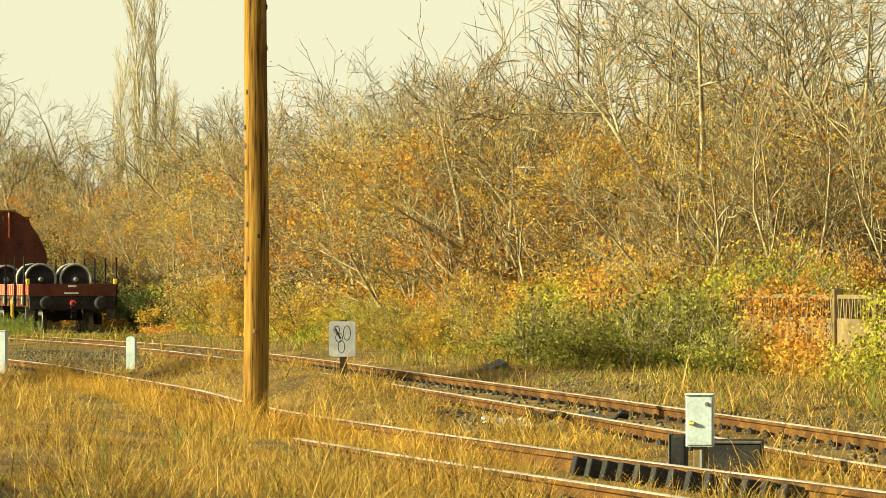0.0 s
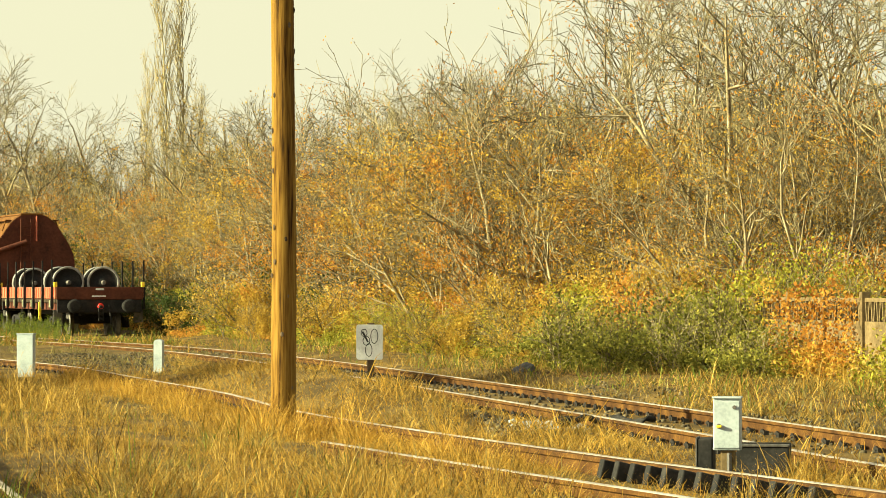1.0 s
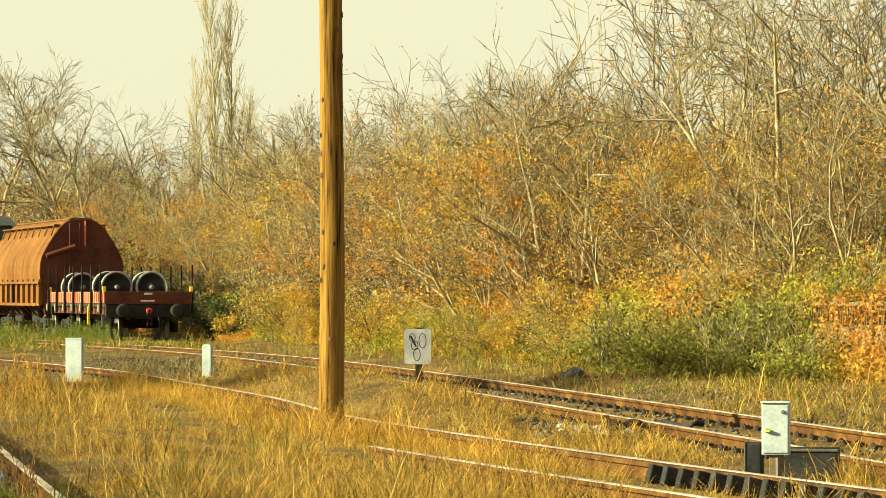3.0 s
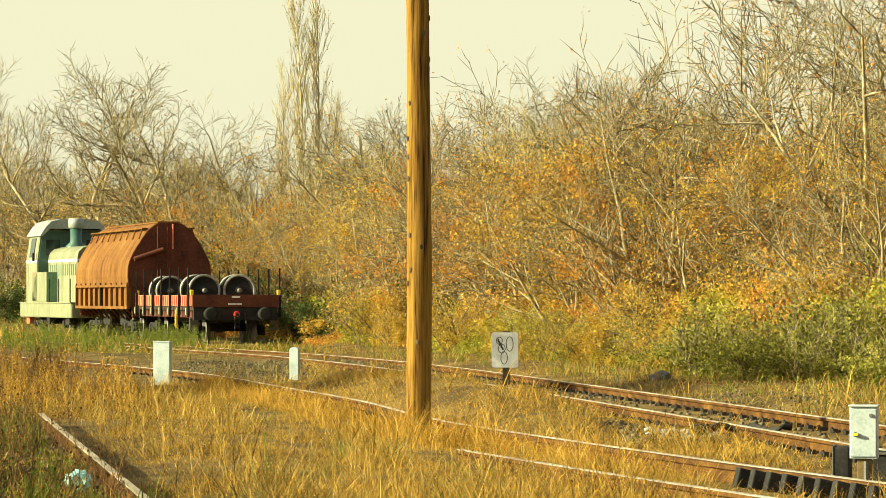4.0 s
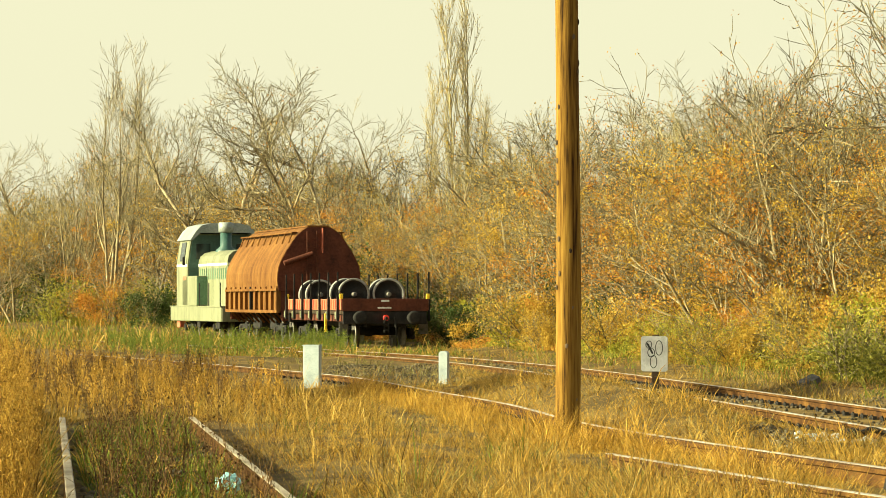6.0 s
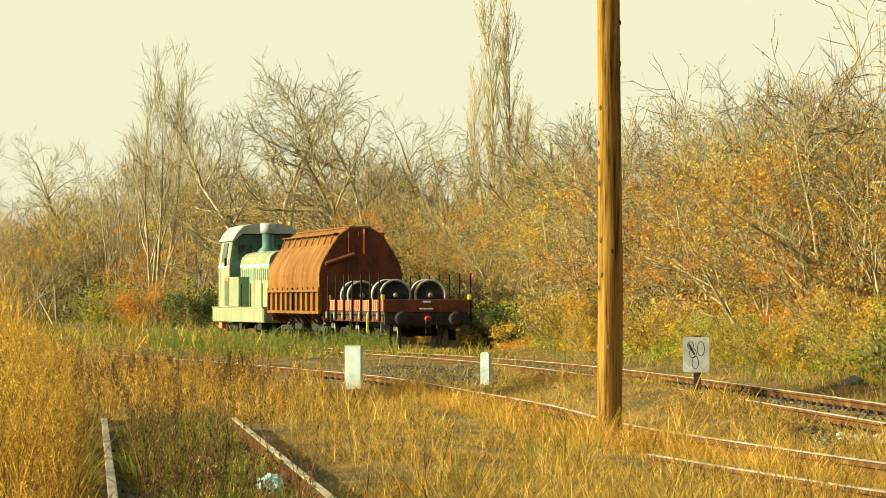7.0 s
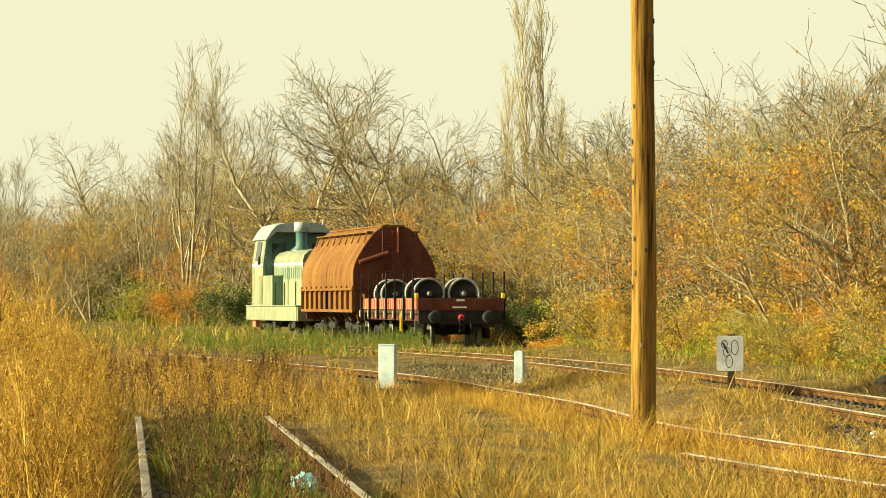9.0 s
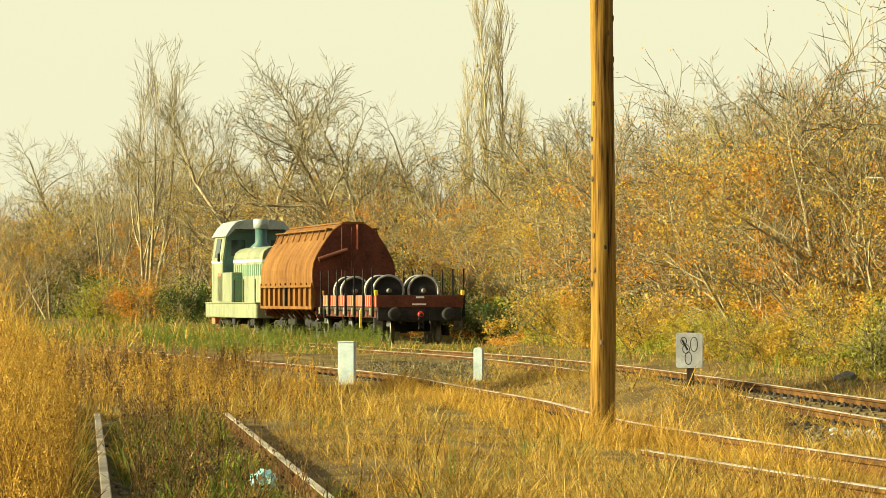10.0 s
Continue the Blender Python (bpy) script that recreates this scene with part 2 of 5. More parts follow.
TRACK_E = [(5, 1.1), (25.3, -1.22), (33, -2.1), (42, -3.13), (60, -5.2)]
FENCE = [(30, 12.9), (54, 10.1), (65, 8.9), (98, 5.3), (125, 1.4), (140, -1.5), (170, -9), (200, -18)]


def bed(table, y):
    """Height of the rail heads; the far track dips a little."""
    return -0.2 * max(0.0, min(1.0, (y - 60) / 40)) if table is TRACK_C else 0.0


def ground_z(x, y):
    z = -0.16 + 0.05 * math.sin(x * 0.9 + y * 0.21) * math.sin(y * 0.33 + 1) + 0.13 * noise.noise((x * 0.45, y * 0.22, 0)) + 0.03
    c, f = line_x(y, TRACK_C), line_x(y, FENCE)
    if y > 20 and x > c + 1.2:
        z += 0.5 * min(1, (x - c - 1.2) / max(1.0, f - c))
    if 38 < y < 64:
        a, b = line_x(y, TRACK_A) + 0.3, line_x(y, TRACK_B) - 1.9
        if a < x < b:
            z += 0.3 * math.sin(math.pi * ((x - a) / (b - a)) ** 1.5) * min(1.0, (y - 38) / 9, (64 - y) / 10)
    for tab in (TRACK_B, TRACK_C, TRACK_E, TRACK_A):
        if tab[0][0] <= y <= tab[-1][0]:
            d = abs(x - line_x(y, tab) + 0.72)
            if d < 1.6:
                k = max(0.0, min(1.0, (1.6 - d) / 0.5))
                z = z * (1 - k) + (bed(tab, y) - (0.012 if tab is TRACK_C else 0.15) + 0.07 * max(0.0, min(1.0, (y - 70) / 12))) * k
    return z


def build_ground():
    def steps(lo, hi, a, b, s):
        out, v, g = list(np.arange(a, b, s)), a, s
        while v > lo:
            g *= 1.5
            v -= g
            out.insert(0, max(v, lo))
        v, g = out[-1], s
        while v < hi:
            g *= 1.5
            v += g
            out.append(min(v, hi))
        return out
    xs, ys = steps(-2500, 2500, -16, 16, 0.4), steps(-2500, 4500, 4, 150, 0.6)
    nx = len(xs)
    v = [(x, y, ground_z(x, y)) for y in ys for x in xs]
    f = [(j * nx + i, j * nx + i + 1, (j + 1) * nx + i + 1, (j + 1) * nx + i) for j in range(len(ys) - 1) for i in range(nx - 1)]
    ob = new("ground", mesh_of("ground", v, f, M_SOIL, True))
    tagged(ob, "dry brown soil with withered grass between railway tracks", "ground", kind="structure")


build_ground()

# ---- rails ----
RAIL = [(-0.065, -0.172), (0.065, -0.172), (0.065, -0.16), (0.012, -0.14), (0.009, -0.05), (0.036, -0.036), (0.036, -0.006), (0.028, 0.0),
        (-0.028, 0.0), (-0.036, -0.006), (-0.036, -0.036), (-0.009, -0.05), (-0.012, -0.14), (-0.065, -0.16)]


def offset_line(table, off, y0, y1, step=1.0, drop=0.0):
    out = []
    for y in np.arange(y0, y1 + step / 2, step):
        s = (line_x(y + 0.2, table) - line_x(y - 0.2, table)) / 0.4
        n = math.hypot(1, s)
        out.append(Vector((line_x(y, table) - off / n, y + off * s / n, bed(table, y) - drop)))
    return out


def rail_mesh(pts, bright=True, head=None):
    v, f, mats = [], [], []
    n = len(RAIL)
    for i, p in enumerate(pts):
        d = (pts[min(i + 1, len(pts) - 1)] - pts[max(i - 1, 0)]).normalized()
        side = Vector((d.y, -d.x, 0))
        for x, z in RAIL:
            v.append(p + side * x + Vector((0, 0, z)))
    for i in range(len(pts) - 1):
        for j in range(n):
            k = (j + 1) % n
            f.append((i * n + j, i * n + k, (i + 1) * n + k, (i + 1) * n + j))
            mats.append(1 if bright and j in (6, 7, 8) else 0)
    f.append(tuple(range(n))[::-1])
    mats.append(0)
    f.append(tuple((len(pts) - 1) * n + j for j in range(n)))
    mats.append(0)
    me = mesh_of("rail", v, f, [M_RAIL, head or M_RAILHEAD])
    me.polygons.foreach_set("material_index", mats)
    return me


def sleeper_mesh():
    bm = box(-1.25, 1.25, -0.12, 0.12, -0.15, 0, 0.012)
    me = bpy.data.meshes.new("sleeper")
    bm.to_mesh(me)
    bm.free()
    me.materials.append(M_SLEEPER)
    return me


def clip_mesh():
    bm = box(-0.16, 0.16, -0.075, 0.075, -0.185, -0.16)
    for s in (-1, 1):
        add_box(bm, s * 0.075 - 0.03, s * 0.075 + 0.03, -0.06, 0.06, -0.165, -0.105)
        add_rod(bm, (s * 0.105, 0, -0.165), (s * 0.105, 0, -0.085), 0.016, seg=6)
        add_rod(bm, (s * 0.105, 0, -0.125), (s * 0.105, 0, -0.1), 0.028, seg=6)
    me = bpy.data.meshes.new("rail_clip")
    bm.to_mesh(me)
    bm.free()
    # clips are black in place of the shadow teeth below the rail
    me.materials.append(M_BLACK)
    return me


SLEEPER, CLIP = sleeper_mesh(), clip_mesh()


def track(label, table, y0, y1, rails=(0, 1.507), sleepers=True, clips=True, spans=None, head=None):
    t = thing("railway_track", label, "track", kind="structure")
    for i, off in enumerate(rails):
        a, b = spans[i] if spans else (y0, y1)
        part("rail", rail_mesh(offset_line(table, off, a, b), True, head), None, t, "rusty steel rail with a worn bright head")
    y = y0 + 0.3
    while y < y1:
        s = (line_x(y + 0.2, table) - line_x(y - 0.2, table)) / 0.4
        a = math.degrees(math.atan(-s))
        if sleepers:
            p = offset_line(table, 0.75, y, y)[0]
            ob = new("sleeper", SLEEPER)
            ob.parent = t
            ob.matrix_basis = pose(p.x, p.y, p.z - 0.187, 0, 0, a + random.uniform(-1, 1))
        if clips and y < 75:
            for i, off in enumerate(rails):
                lo, hi = spans[i] if spans else (y0, y1)
                if lo < y < hi:
                    p = offset_line(table, off, y, y)[0]
                    ob = new("rail_clip", CLIP)
                    ob.parent = t
                    ob.matrix_basis = pose(p.x, p.y, p.z, 0, 0, a)
        y += 0.6 * math.cos(math.radians(a))
    return t


track_b = track("main railway track with rusty rails on old sleepers", TRACK_B, 20, 128)
track_c = track("far curving railway track half hidden by dry grass", TRACK_C, 34, 190, clips=False, head=M_RAIL)
track_a = track("diverging turnout track in dry yellow grass", TRACK_A, 16, 96, spans=((16, 96), (16, 33)))
track_e = track("disused siding track overgrown with weeds", TRACK_E, 14, 43.5, clips=False, head=M_DULLHEAD)


# ---- the wooden pole ----
def build_pole(x, y):
    t = thing("telegraph_pole", "round weathered wooden pole with knots and long cracks", "pole", pose(x, y, -0.25))
    bm, seg, rings = bmesh.new(), 28, 90
    rr = []
    for i in range(rings):
        z = 9.0 * i / (rings - 1)
        r0 = 0.139 - 0.0028 * z
        ring = []
        for k in range(seg):
            a = 2 * math.pi * k / seg
            r = r0 * (1 + 0.035 * noise.noise((math.cos(a) * 2.2, math.sin(a) * 2.2, z * 0.35)) + 0.03 * noise.noise((math.cos(a) * 7, math.sin(a) * 7, z * 0.5 + 9)))
            cx = 0.012 * math.sin(z * 0.8)
            ring.append(bm.verts.new((cx + math.cos(a) * r, math.sin(a) * r, z)))
        rr.append(ring)
    for a, b in zip(rr, rr[1:]):
        for k in range(seg):
            bm.faces.new((a[k], a[(k + 1) % seg], b[(k + 1) % seg], b[k])).smooth = True
    bm.faces.new(rr[-1])
    part("shaft", bm, M_POLE, t)
    rng = random.Random(5)
    for i in range(34):
        z, a = 0.5 + 8 * i / 34 + rng.uniform(-0.1, 0.1), rng.uniform(math.pi, 2 * math.pi)
        r = 0.136 - 0.0028 * z
        kb = bmesh.new()
        bmesh.ops.create_icosphere(kb, subdivisions=1, radius=1, matrix=pose(math.cos(a) * r, math.sin(a) * r, z) @ pose(0, 0, 0, 0, 0, math.degrees(a)) @ Matrix.Diagonal((0.009, 0.022, 0.036, 1)))
        part("knot", kb, M_SLEEPER, t)


build_pole(1.09, 40.4)


# ---- the speed board ----
def add_ring(bm, cx, cz, rx, rz, w, seg=28):
    """A flat painted oval stroke of width w, standing in x and z."""
    rows = []
    for i in range(seg):
        a = 2 * math.pi * i / seg
        c, k = math.cos(a), math.sin(a)
        rows.append([bm.verts.new((cx + (rx + e) * c, y, cz + (rz + e) * k)) for e, y in ((-w / 2, -0.0121), (-w / 2, -0.015), (w / 2, -0.015), (w / 2, -0.0121))])
    for p, q in zip(rows, rows[1:] + rows[:1]):
        for j in range(3):
            bm.faces.new((p[j], q[j], q[j + 1], p[j + 1]))
    bmesh.ops.recalc_face_normals(bm, faces=bm.faces)


def build_board(x, y, turn):
    t = thing("track_sign", "square white enamel board with black digits on a short dark post", "sign", pose(x, y, -0.15, 0, 0, turn))
    bm = bmesh.new()
    add_box(bm, -0.225, 0.225, -0.012, 0.012, 0.385, 0.945)
    es = [e for e in bm.edges if abs(e.verts[0].co.y - e.verts[1].co.y) > 0.01]
    bmesh.ops.bevel(bm, geom=es, offset=0.045, segments=5, affect="EDGES", profile=0.5)
    part("board", bm, M_WHITE, t)
    part("post", box(-0.05, 0.05, 0.013, 0.09, -0.2, 0.97, 0.01), M_SLEEPER, t, "dark wooden post")
    # hand-painted digits: 80 over 0
    for name, strokes in (("digit_eight", ((-0.09, 0.812, 0.05, 0.058, 0.012), (-0.05, 0.686, 0.058, 0.07, 0.012))),
                          ("digit_zero", ((0.085, 0.76, 0.06, 0.115, 0.012),)), ("digit_zero", ((-0.01, 0.54, 0.056, 0.1, 0.012),))):
        bm = bmesh.new()
        for cx, cz, rx, rz, w in strokes:
            add_ring(bm, cx, cz, rx, rz, w)
        if name == "digit_eight":
            add_box(bm, -0.086, -0.054, -0.0155, -0.013, 0.655, 0.845, 0, pose(0, 0, 0, 0, -30))
        part(name, bm, M_INK, t, "black hand-painted digit")


build_board(2.96, 58.5, -24)

# ---- the train ----
def on_track(y, turn, x):
    return pose(x, y, -0.2, 0, 0, turn)


def wheel(parent, x, y, z, r, facing=1, name="wheel", axis="x"):
    prof = [(-0.07, 0.1), (-0.07, r * 0.8), (-0.07, r * 1.04), (-0.035, r * 1.04), (-0.03, r), (0.07, r * 0.985), (0.07, r * 0.84), (0.02, r * 0.8), (0.02, r * 0.3), (0.09, r * 0.25), (0.09, 0.08)]
    prof = [(a * facing, b) for a, b in prof]
    return part(name, lathe(prof, axis, (x, y, z), 32), M_STEEL, parent)


def bogie(parent, y, wheels=True):
    b = part("bogie", box(-1.05, 1.05, y - 0.25, y + 0.25, 0.45, 0.75, 0.03), M_BLACK, parent)
    for s in (-1, 1):
        bm = bmesh.new()
        add_box(bm, s * 1.03 - 0.06, s * 1.03 + 0.06, y - 1.25, y + 1.25, 0.5, 0.68, 0.02)
        for d in (-0.9, 0.9):
            add_box(bm, s * 1.05 - 0.11, s * 1.05 + 0.11, y + d - 0.17, y + d + 0.17, 0.33, 0.62, 0.03)
            for e in (-0.24, 0.24):
                add_rod(bm, (s * 1.05, y + d + e, 0.42), (s * 1.05, y + d + e, 0.66), 0.07, seg=8)
        part("side_frame", bm, M_BLACK, b)
        for d in (-0.9, 0.9):
            wheel(b, s * 0.76, y + d, 0.46, 0.46, -s)
    return b


def buffers(parent, y, way, z=1.03):
    for s in (-1, 1):
        prof = [(0, 0.17), (0.06, 0.17), (0.07, 0.11), (0.4, 0.1), (0.41, 0.2), (0.5, 0.225), (0.53, 0.22), (0.545, 0.15)]
        part("buffer", lathe([(a * way, r) for a, r in prof], "y", (s * 0.875, y, z), 24), M_BLACK, parent, "round dark steel buffer")
    bm = add_rod(bmesh.new(), (0, y, z - 0.02), (0, y + way * 0.35, z - 0.02), 0.05)
    for k in range(3):
        add_rod(bm, (-0.06, y + way * 0.3, z - 0.1 - 0.14 * k), (0.06, y + way * 0.3, z - 0.14 - 0.14 * k), 0.03)
        add_rod(bm, (-0.07, y + way * 0.3, z - 0.05 - 0.14 * k), (-0.07, y + way * 0.3, z - 0.2 - 0.14 * k), 0.022)
        add_rod(bm, (0.07, y + way * 0.3, z - 0.05 - 0.14 * k), (0.07, y + way * 0.3, z - 0.2 - 0.14 * k), 0.022)
    part("coupling", bm, M_BLACK, parent, "black screw coupling")


def flat_wagon(m):
    L, W = 13.4, 1.4
    t = thing("flat_wagon", "red low-sided flat wagon with dark stanchions", "wagon", m)
    part("deck", box(-W + 0.03, W - 0.03, 0.05, L - 0.05, 1.14, 1.26), M_SLEEPER, t, "worn plank deck")
    part("end_board", box(-W, W, -0.03, 0.04, 1.24, 1.64, 0.012), M_SHADED_RED, t, "dull red end board with a faded plate, darkened for shade")
    part("end_board", box(-W, W, L - 0.04, L + 0.03, 1.24, 1.64, 0.012), M_SHADED_RED, t)
    for y in (0.0, L - 0.14):
        part("headstock", box(-1.36, 1.36, y, y + 0.14, 0.82, 1.235, 0.015), M_BLACK, t, "sooty black headstock")
    for s in (-1, 1):
        part("sole_bar", box(s * 1.22 - 0.05, s * 1.22 + 0.05, 0.15, L - 0.15, 0.9, 1.135, 0.015), M_SHADED_RED, t)
        n = 6
        for i in range(n):
            a, b = 0.06 + (L - 0.12) * i / n, 0.06 + (L - 0.12) * (i + 1) / n
            side = part("drop_side", box(s * W - 0.025, s * W + 0.025, a + 0.02, b - 0.02, 1.27, 1.63, 0.008), M_REDPAINT, t, "faded red drop side")
            for k in range(5):
                yy = a + (b - a) * (k + 0.5) / 5
                part("rib", box(s * (W + 0.035) - 0.015, s * (W + 0.035) + 0.015, yy - 0.03, yy + 0.03, 1.29, 1.61), M_REDPAINT, side)
        for i in range(7):
            yy = 0.35 + (L - 0.7) * i / 6
            bm = box(s * (W + 0.085) - 0.04, s * (W + 0.085) + 0.04, yy - 0.045, yy + 0.045, 0.92, 1.7, 0.008)
            add_box(bm, s * (W + 0.085) - 0.024, s * (W + 0.085) + 0.024, yy - 0.025, yy + 0.025, 1.7, 2.5)
            part("stanchion", bm, M_BLACK, t, "dark steel stanchion")
            part("hinge_bracket", box(s * (W + 0.02) - 0.07, s * (W + 0.02) + 0.07, yy + 0.5, yy + 0.68, 0.98, 1.22, 0.02), M_LOCO, t)
        for y in (0.1, L - 0.1):
            part("corner_mark", box(s * (W + 0.01) - 0.055, s * (W + 0.01) + 0.055, y - 0.06, y + 0.06, 1.63, 1.8, 0.02), M_YELLOW, t, "yellow corner lamp bracket")
    part("brake_handle", box(-W - 0.13, -W - 0.05, 3.0, 3.1, 0.55, 1.15, 0.01), M_YELLOW, t, "yellow brake lever")
    for y in (2.2, L - 2.2):
        bogie(t, y)
    bm = bmesh.new()
    for s in (-0.5, 0.5):
        add_box(bm, s - 0.06, s + 0.06, 0.2, L - 0.2, 0.72, 1.13)
    part("underframe", bm, M_BLACK, t)
    buffers(t, 0.0, -1)
    buffers(t, L, 1)
    lamp = part("tail_lamp", lathe([(-0.06, 0.09), (0.0, 0.1), (0.05, 0.1), (0.08, 0.06)], "y", (0.02, -0.1, 1.02), 16), M_RED, t, "red tail lamp")
    part("hose", rod((0.3, -0.08, 1.05), (0.36, -0.12, 0.45), 0.03), M_BLACK, t)
    part("number_bar", box(-0.25, 0.2, -0.037, -0.031, 1.32, 1.37), M_WHITE, t)
    part("number_bar", box(-0.13, 0.13, -0.037, -0.031, 1.54, 1.6), M_WHITE, t)
    for s in (-1, 1):
        part("step", box(s * 1.3 - 0.15, s * 1.3 + 0.15, 0.3, 0.36, 0.5, 0.9, 0.01), M_STEEL, t)
    return t


def wheelset(m):
    t = thing("wheelset", "spare railway wheelset with dark wheels and bright tyres", "wheelset", m, "wheelsets loaded on the wagon")
    for y, w in ((-0.75, -1), (0.75, 1)):
        prof = [(-0.07, 0.1), (-0.07, 0.37), (-0.055, 0.41), (-0.07, 0.425), (-0.07, 0.475), (-0.02, 0.49), (0.03, 0.495), (0.035, 0.52), (0.07, 0.52), (0.07, 0.42), (0.02, 0.4), (0.02, 0.15), (0.09, 0.13), (0.09, 0.1)]
        wh = part("wheel", lathe([(y + a * -w * -1, r) for a, r in prof], "y", (0, 0, 0.52), 40), M_BLACK, t, "dark painted wheel disc")
        part("tyre", lathe([(y + a * w, r) for a, r in [(-0.06, 0.5), (0.0, 0.526), (0.084, 0.528), (0.086, 0.46), (0.072, 0.455)]], "y", (0, 0, 0.52), 40, False), M_TYRE, t, "bright worn tyre")
    part("axle", lathe([(-1.05, 0.05), (-1.04, 0.07), (-0.86, 0.07), (-0.82, 0.095), (0.82, 0.095), (0.86, 0.07), (1.04, 0.07), (1.05, 0.05)], "y", (0, 0, 0.52), 16), M_STEEL, t)
    return t


def hopper_wagon(m):
    L = 12.4
    t = thing("hopper_wagon", "rusty brown hopper wagon with curved sides", "wagon", m)
    half = [(1.5, 1.95), (1.53, 2.3), (1.52, 2.6), (1.47, 2.85), (1.36, 3.1), (1.2, 3.38), (1.0, 3.68), (0.8, 3.96), (0.66, 4.08), (0.45, 4.22), (0.3, 4.25)]
    out = [(-x, z) for x, z in half] + [(x, z) for x, z in half[::-1]]
    body = part("body", prism(out, 0, L), M_RUST, t, "streaked rust-brown hopper body")
    for s in (-1, 1):
        bm = bmesh.new()
        add_box(bm, s * 1.42 - 0.03, s * 1.42 + 0.03, 0.05, L - 0.05, 1.2, 1.945)
        part("skirt", bm, M_RUST, t)
        part("top_rail", box(s * 1.53 - 0.05, s * 1.53 + 0.05, 0, L, 1.93, 2.02, 0.012), M_RUST, t)
        part("bottom_rail", box(s * 1.5 - 0.06, s * 1.5 + 0.06, 0, L, 1.13, 1.24, 0.012), M_RUST, t)
        n = 10
        for i in range(n + 1):
            y = 0.08 + (L - 0.16) * i / n
            wide = 0.09 if i == n // 2 else 0.045
            part("post", box(s * 1.5 - 0.06, s * 1.5 + 0.045, y - wide, y + wide, 1.24, 2.1, 0.008), M_BLACK if i == n // 2 else M_RUST, t)
        for i in range(10):
            y = 0.6 + (L - 1.6) * i / 9
            part("brace", rod((s * 1.46, y, 1.13), (s * 1.05, y + 0.55, 0.78), 0.05, seg=4), M_RUST, t)
        # running board along the roof edge
        part("roof_walk", box(s * 0.86 - 0.11, s * 0.86 + 0.11, 0.2, L - 0.1, 4.02, 4.07, 0.01), M_RUST, t, "rusty roof walkway")
        for i in range(9):
            y = 0.5 + (L - 1) * i / 8
            part("walk_bracket", rod((s * 0.9, y, 4.03), (s * 1.04, y, 3.66), 0.03, seg=5), M_RUST, t)
    part("roof_hatch", box(-0.42, 0.42, 0.1, L - 0.1, 4.24, 4.3, 0.02), M_RUST, t, "long rusty roof hatch")
    part("end_wall", box(-1.38, 1.38, 0.03, 0.09, 0.95, 1.94), M_SHADED_RED, t)
    part("end_wall", box(-1.38, 1.38, L - 0.09, L - 0.03, 0.95, 1.94), M_SHADED_RED, t)
    # a darker slab over the body's end puts its shade into colour
    endp = [(x * 0.985, z - 0.02) for x, z in out]
    part("end_plate", prism(endp, -0.03, -0.004), M_SHADED_RED, t, "dull red end plate, darkened in colour for shade")
    part("end_pipe", rod((-1.3, -0.12, 2.93), (-0.25, -0.12, 3.28), 0.085, seg=12), M_SHADED_RED, t)
    bm = bmesh.new()
    for x in (0.0, 0.36):
        add_rod(bm, (x - 0.45, -0.1, 1.3), (x - 0.45, -0.1, 4.1), 0.022, seg=6)
    for k in range(9):
        add_rod(bm, (-0.45, -0.1, 1.4 + 0.3 * k), (-0.09, -0.1, 1.4 + 0.3 * k), 0.015, seg=5)
    part("ladder", bm, M_SHADED_RED, t)
    part("mast", rod((0.12, -0.08, 3.3), (0.12, -0.08, 4.2), 0.03), M_REDPAINT, t)
    bm = bmesh.new()
    for s in (-0.55, 0.55):
        add_box(bm, s - 0.08, s + 0.08, 0, L, 0.8, 1.1)
    for y in (4.2, 8.2):
        add_box(bm, -1.0, 1.0, y - 0.8, y + 0.8, 0.5, 1.1, 0.1)
    part("underframe", bm, M_BLACK, t)
    for y in (0.0, L - 0.12):
        part("headstock", box(-1.35, 1.35, y, y + 0.12, 0.85, 1.12, 0.015), M_SHADED_RED, t)
    for y in (2.0, L - 2.0):
        bogie(t, y)
    buffers(t, 0.0, -1)
    buffers(t, L, 1)
    return t


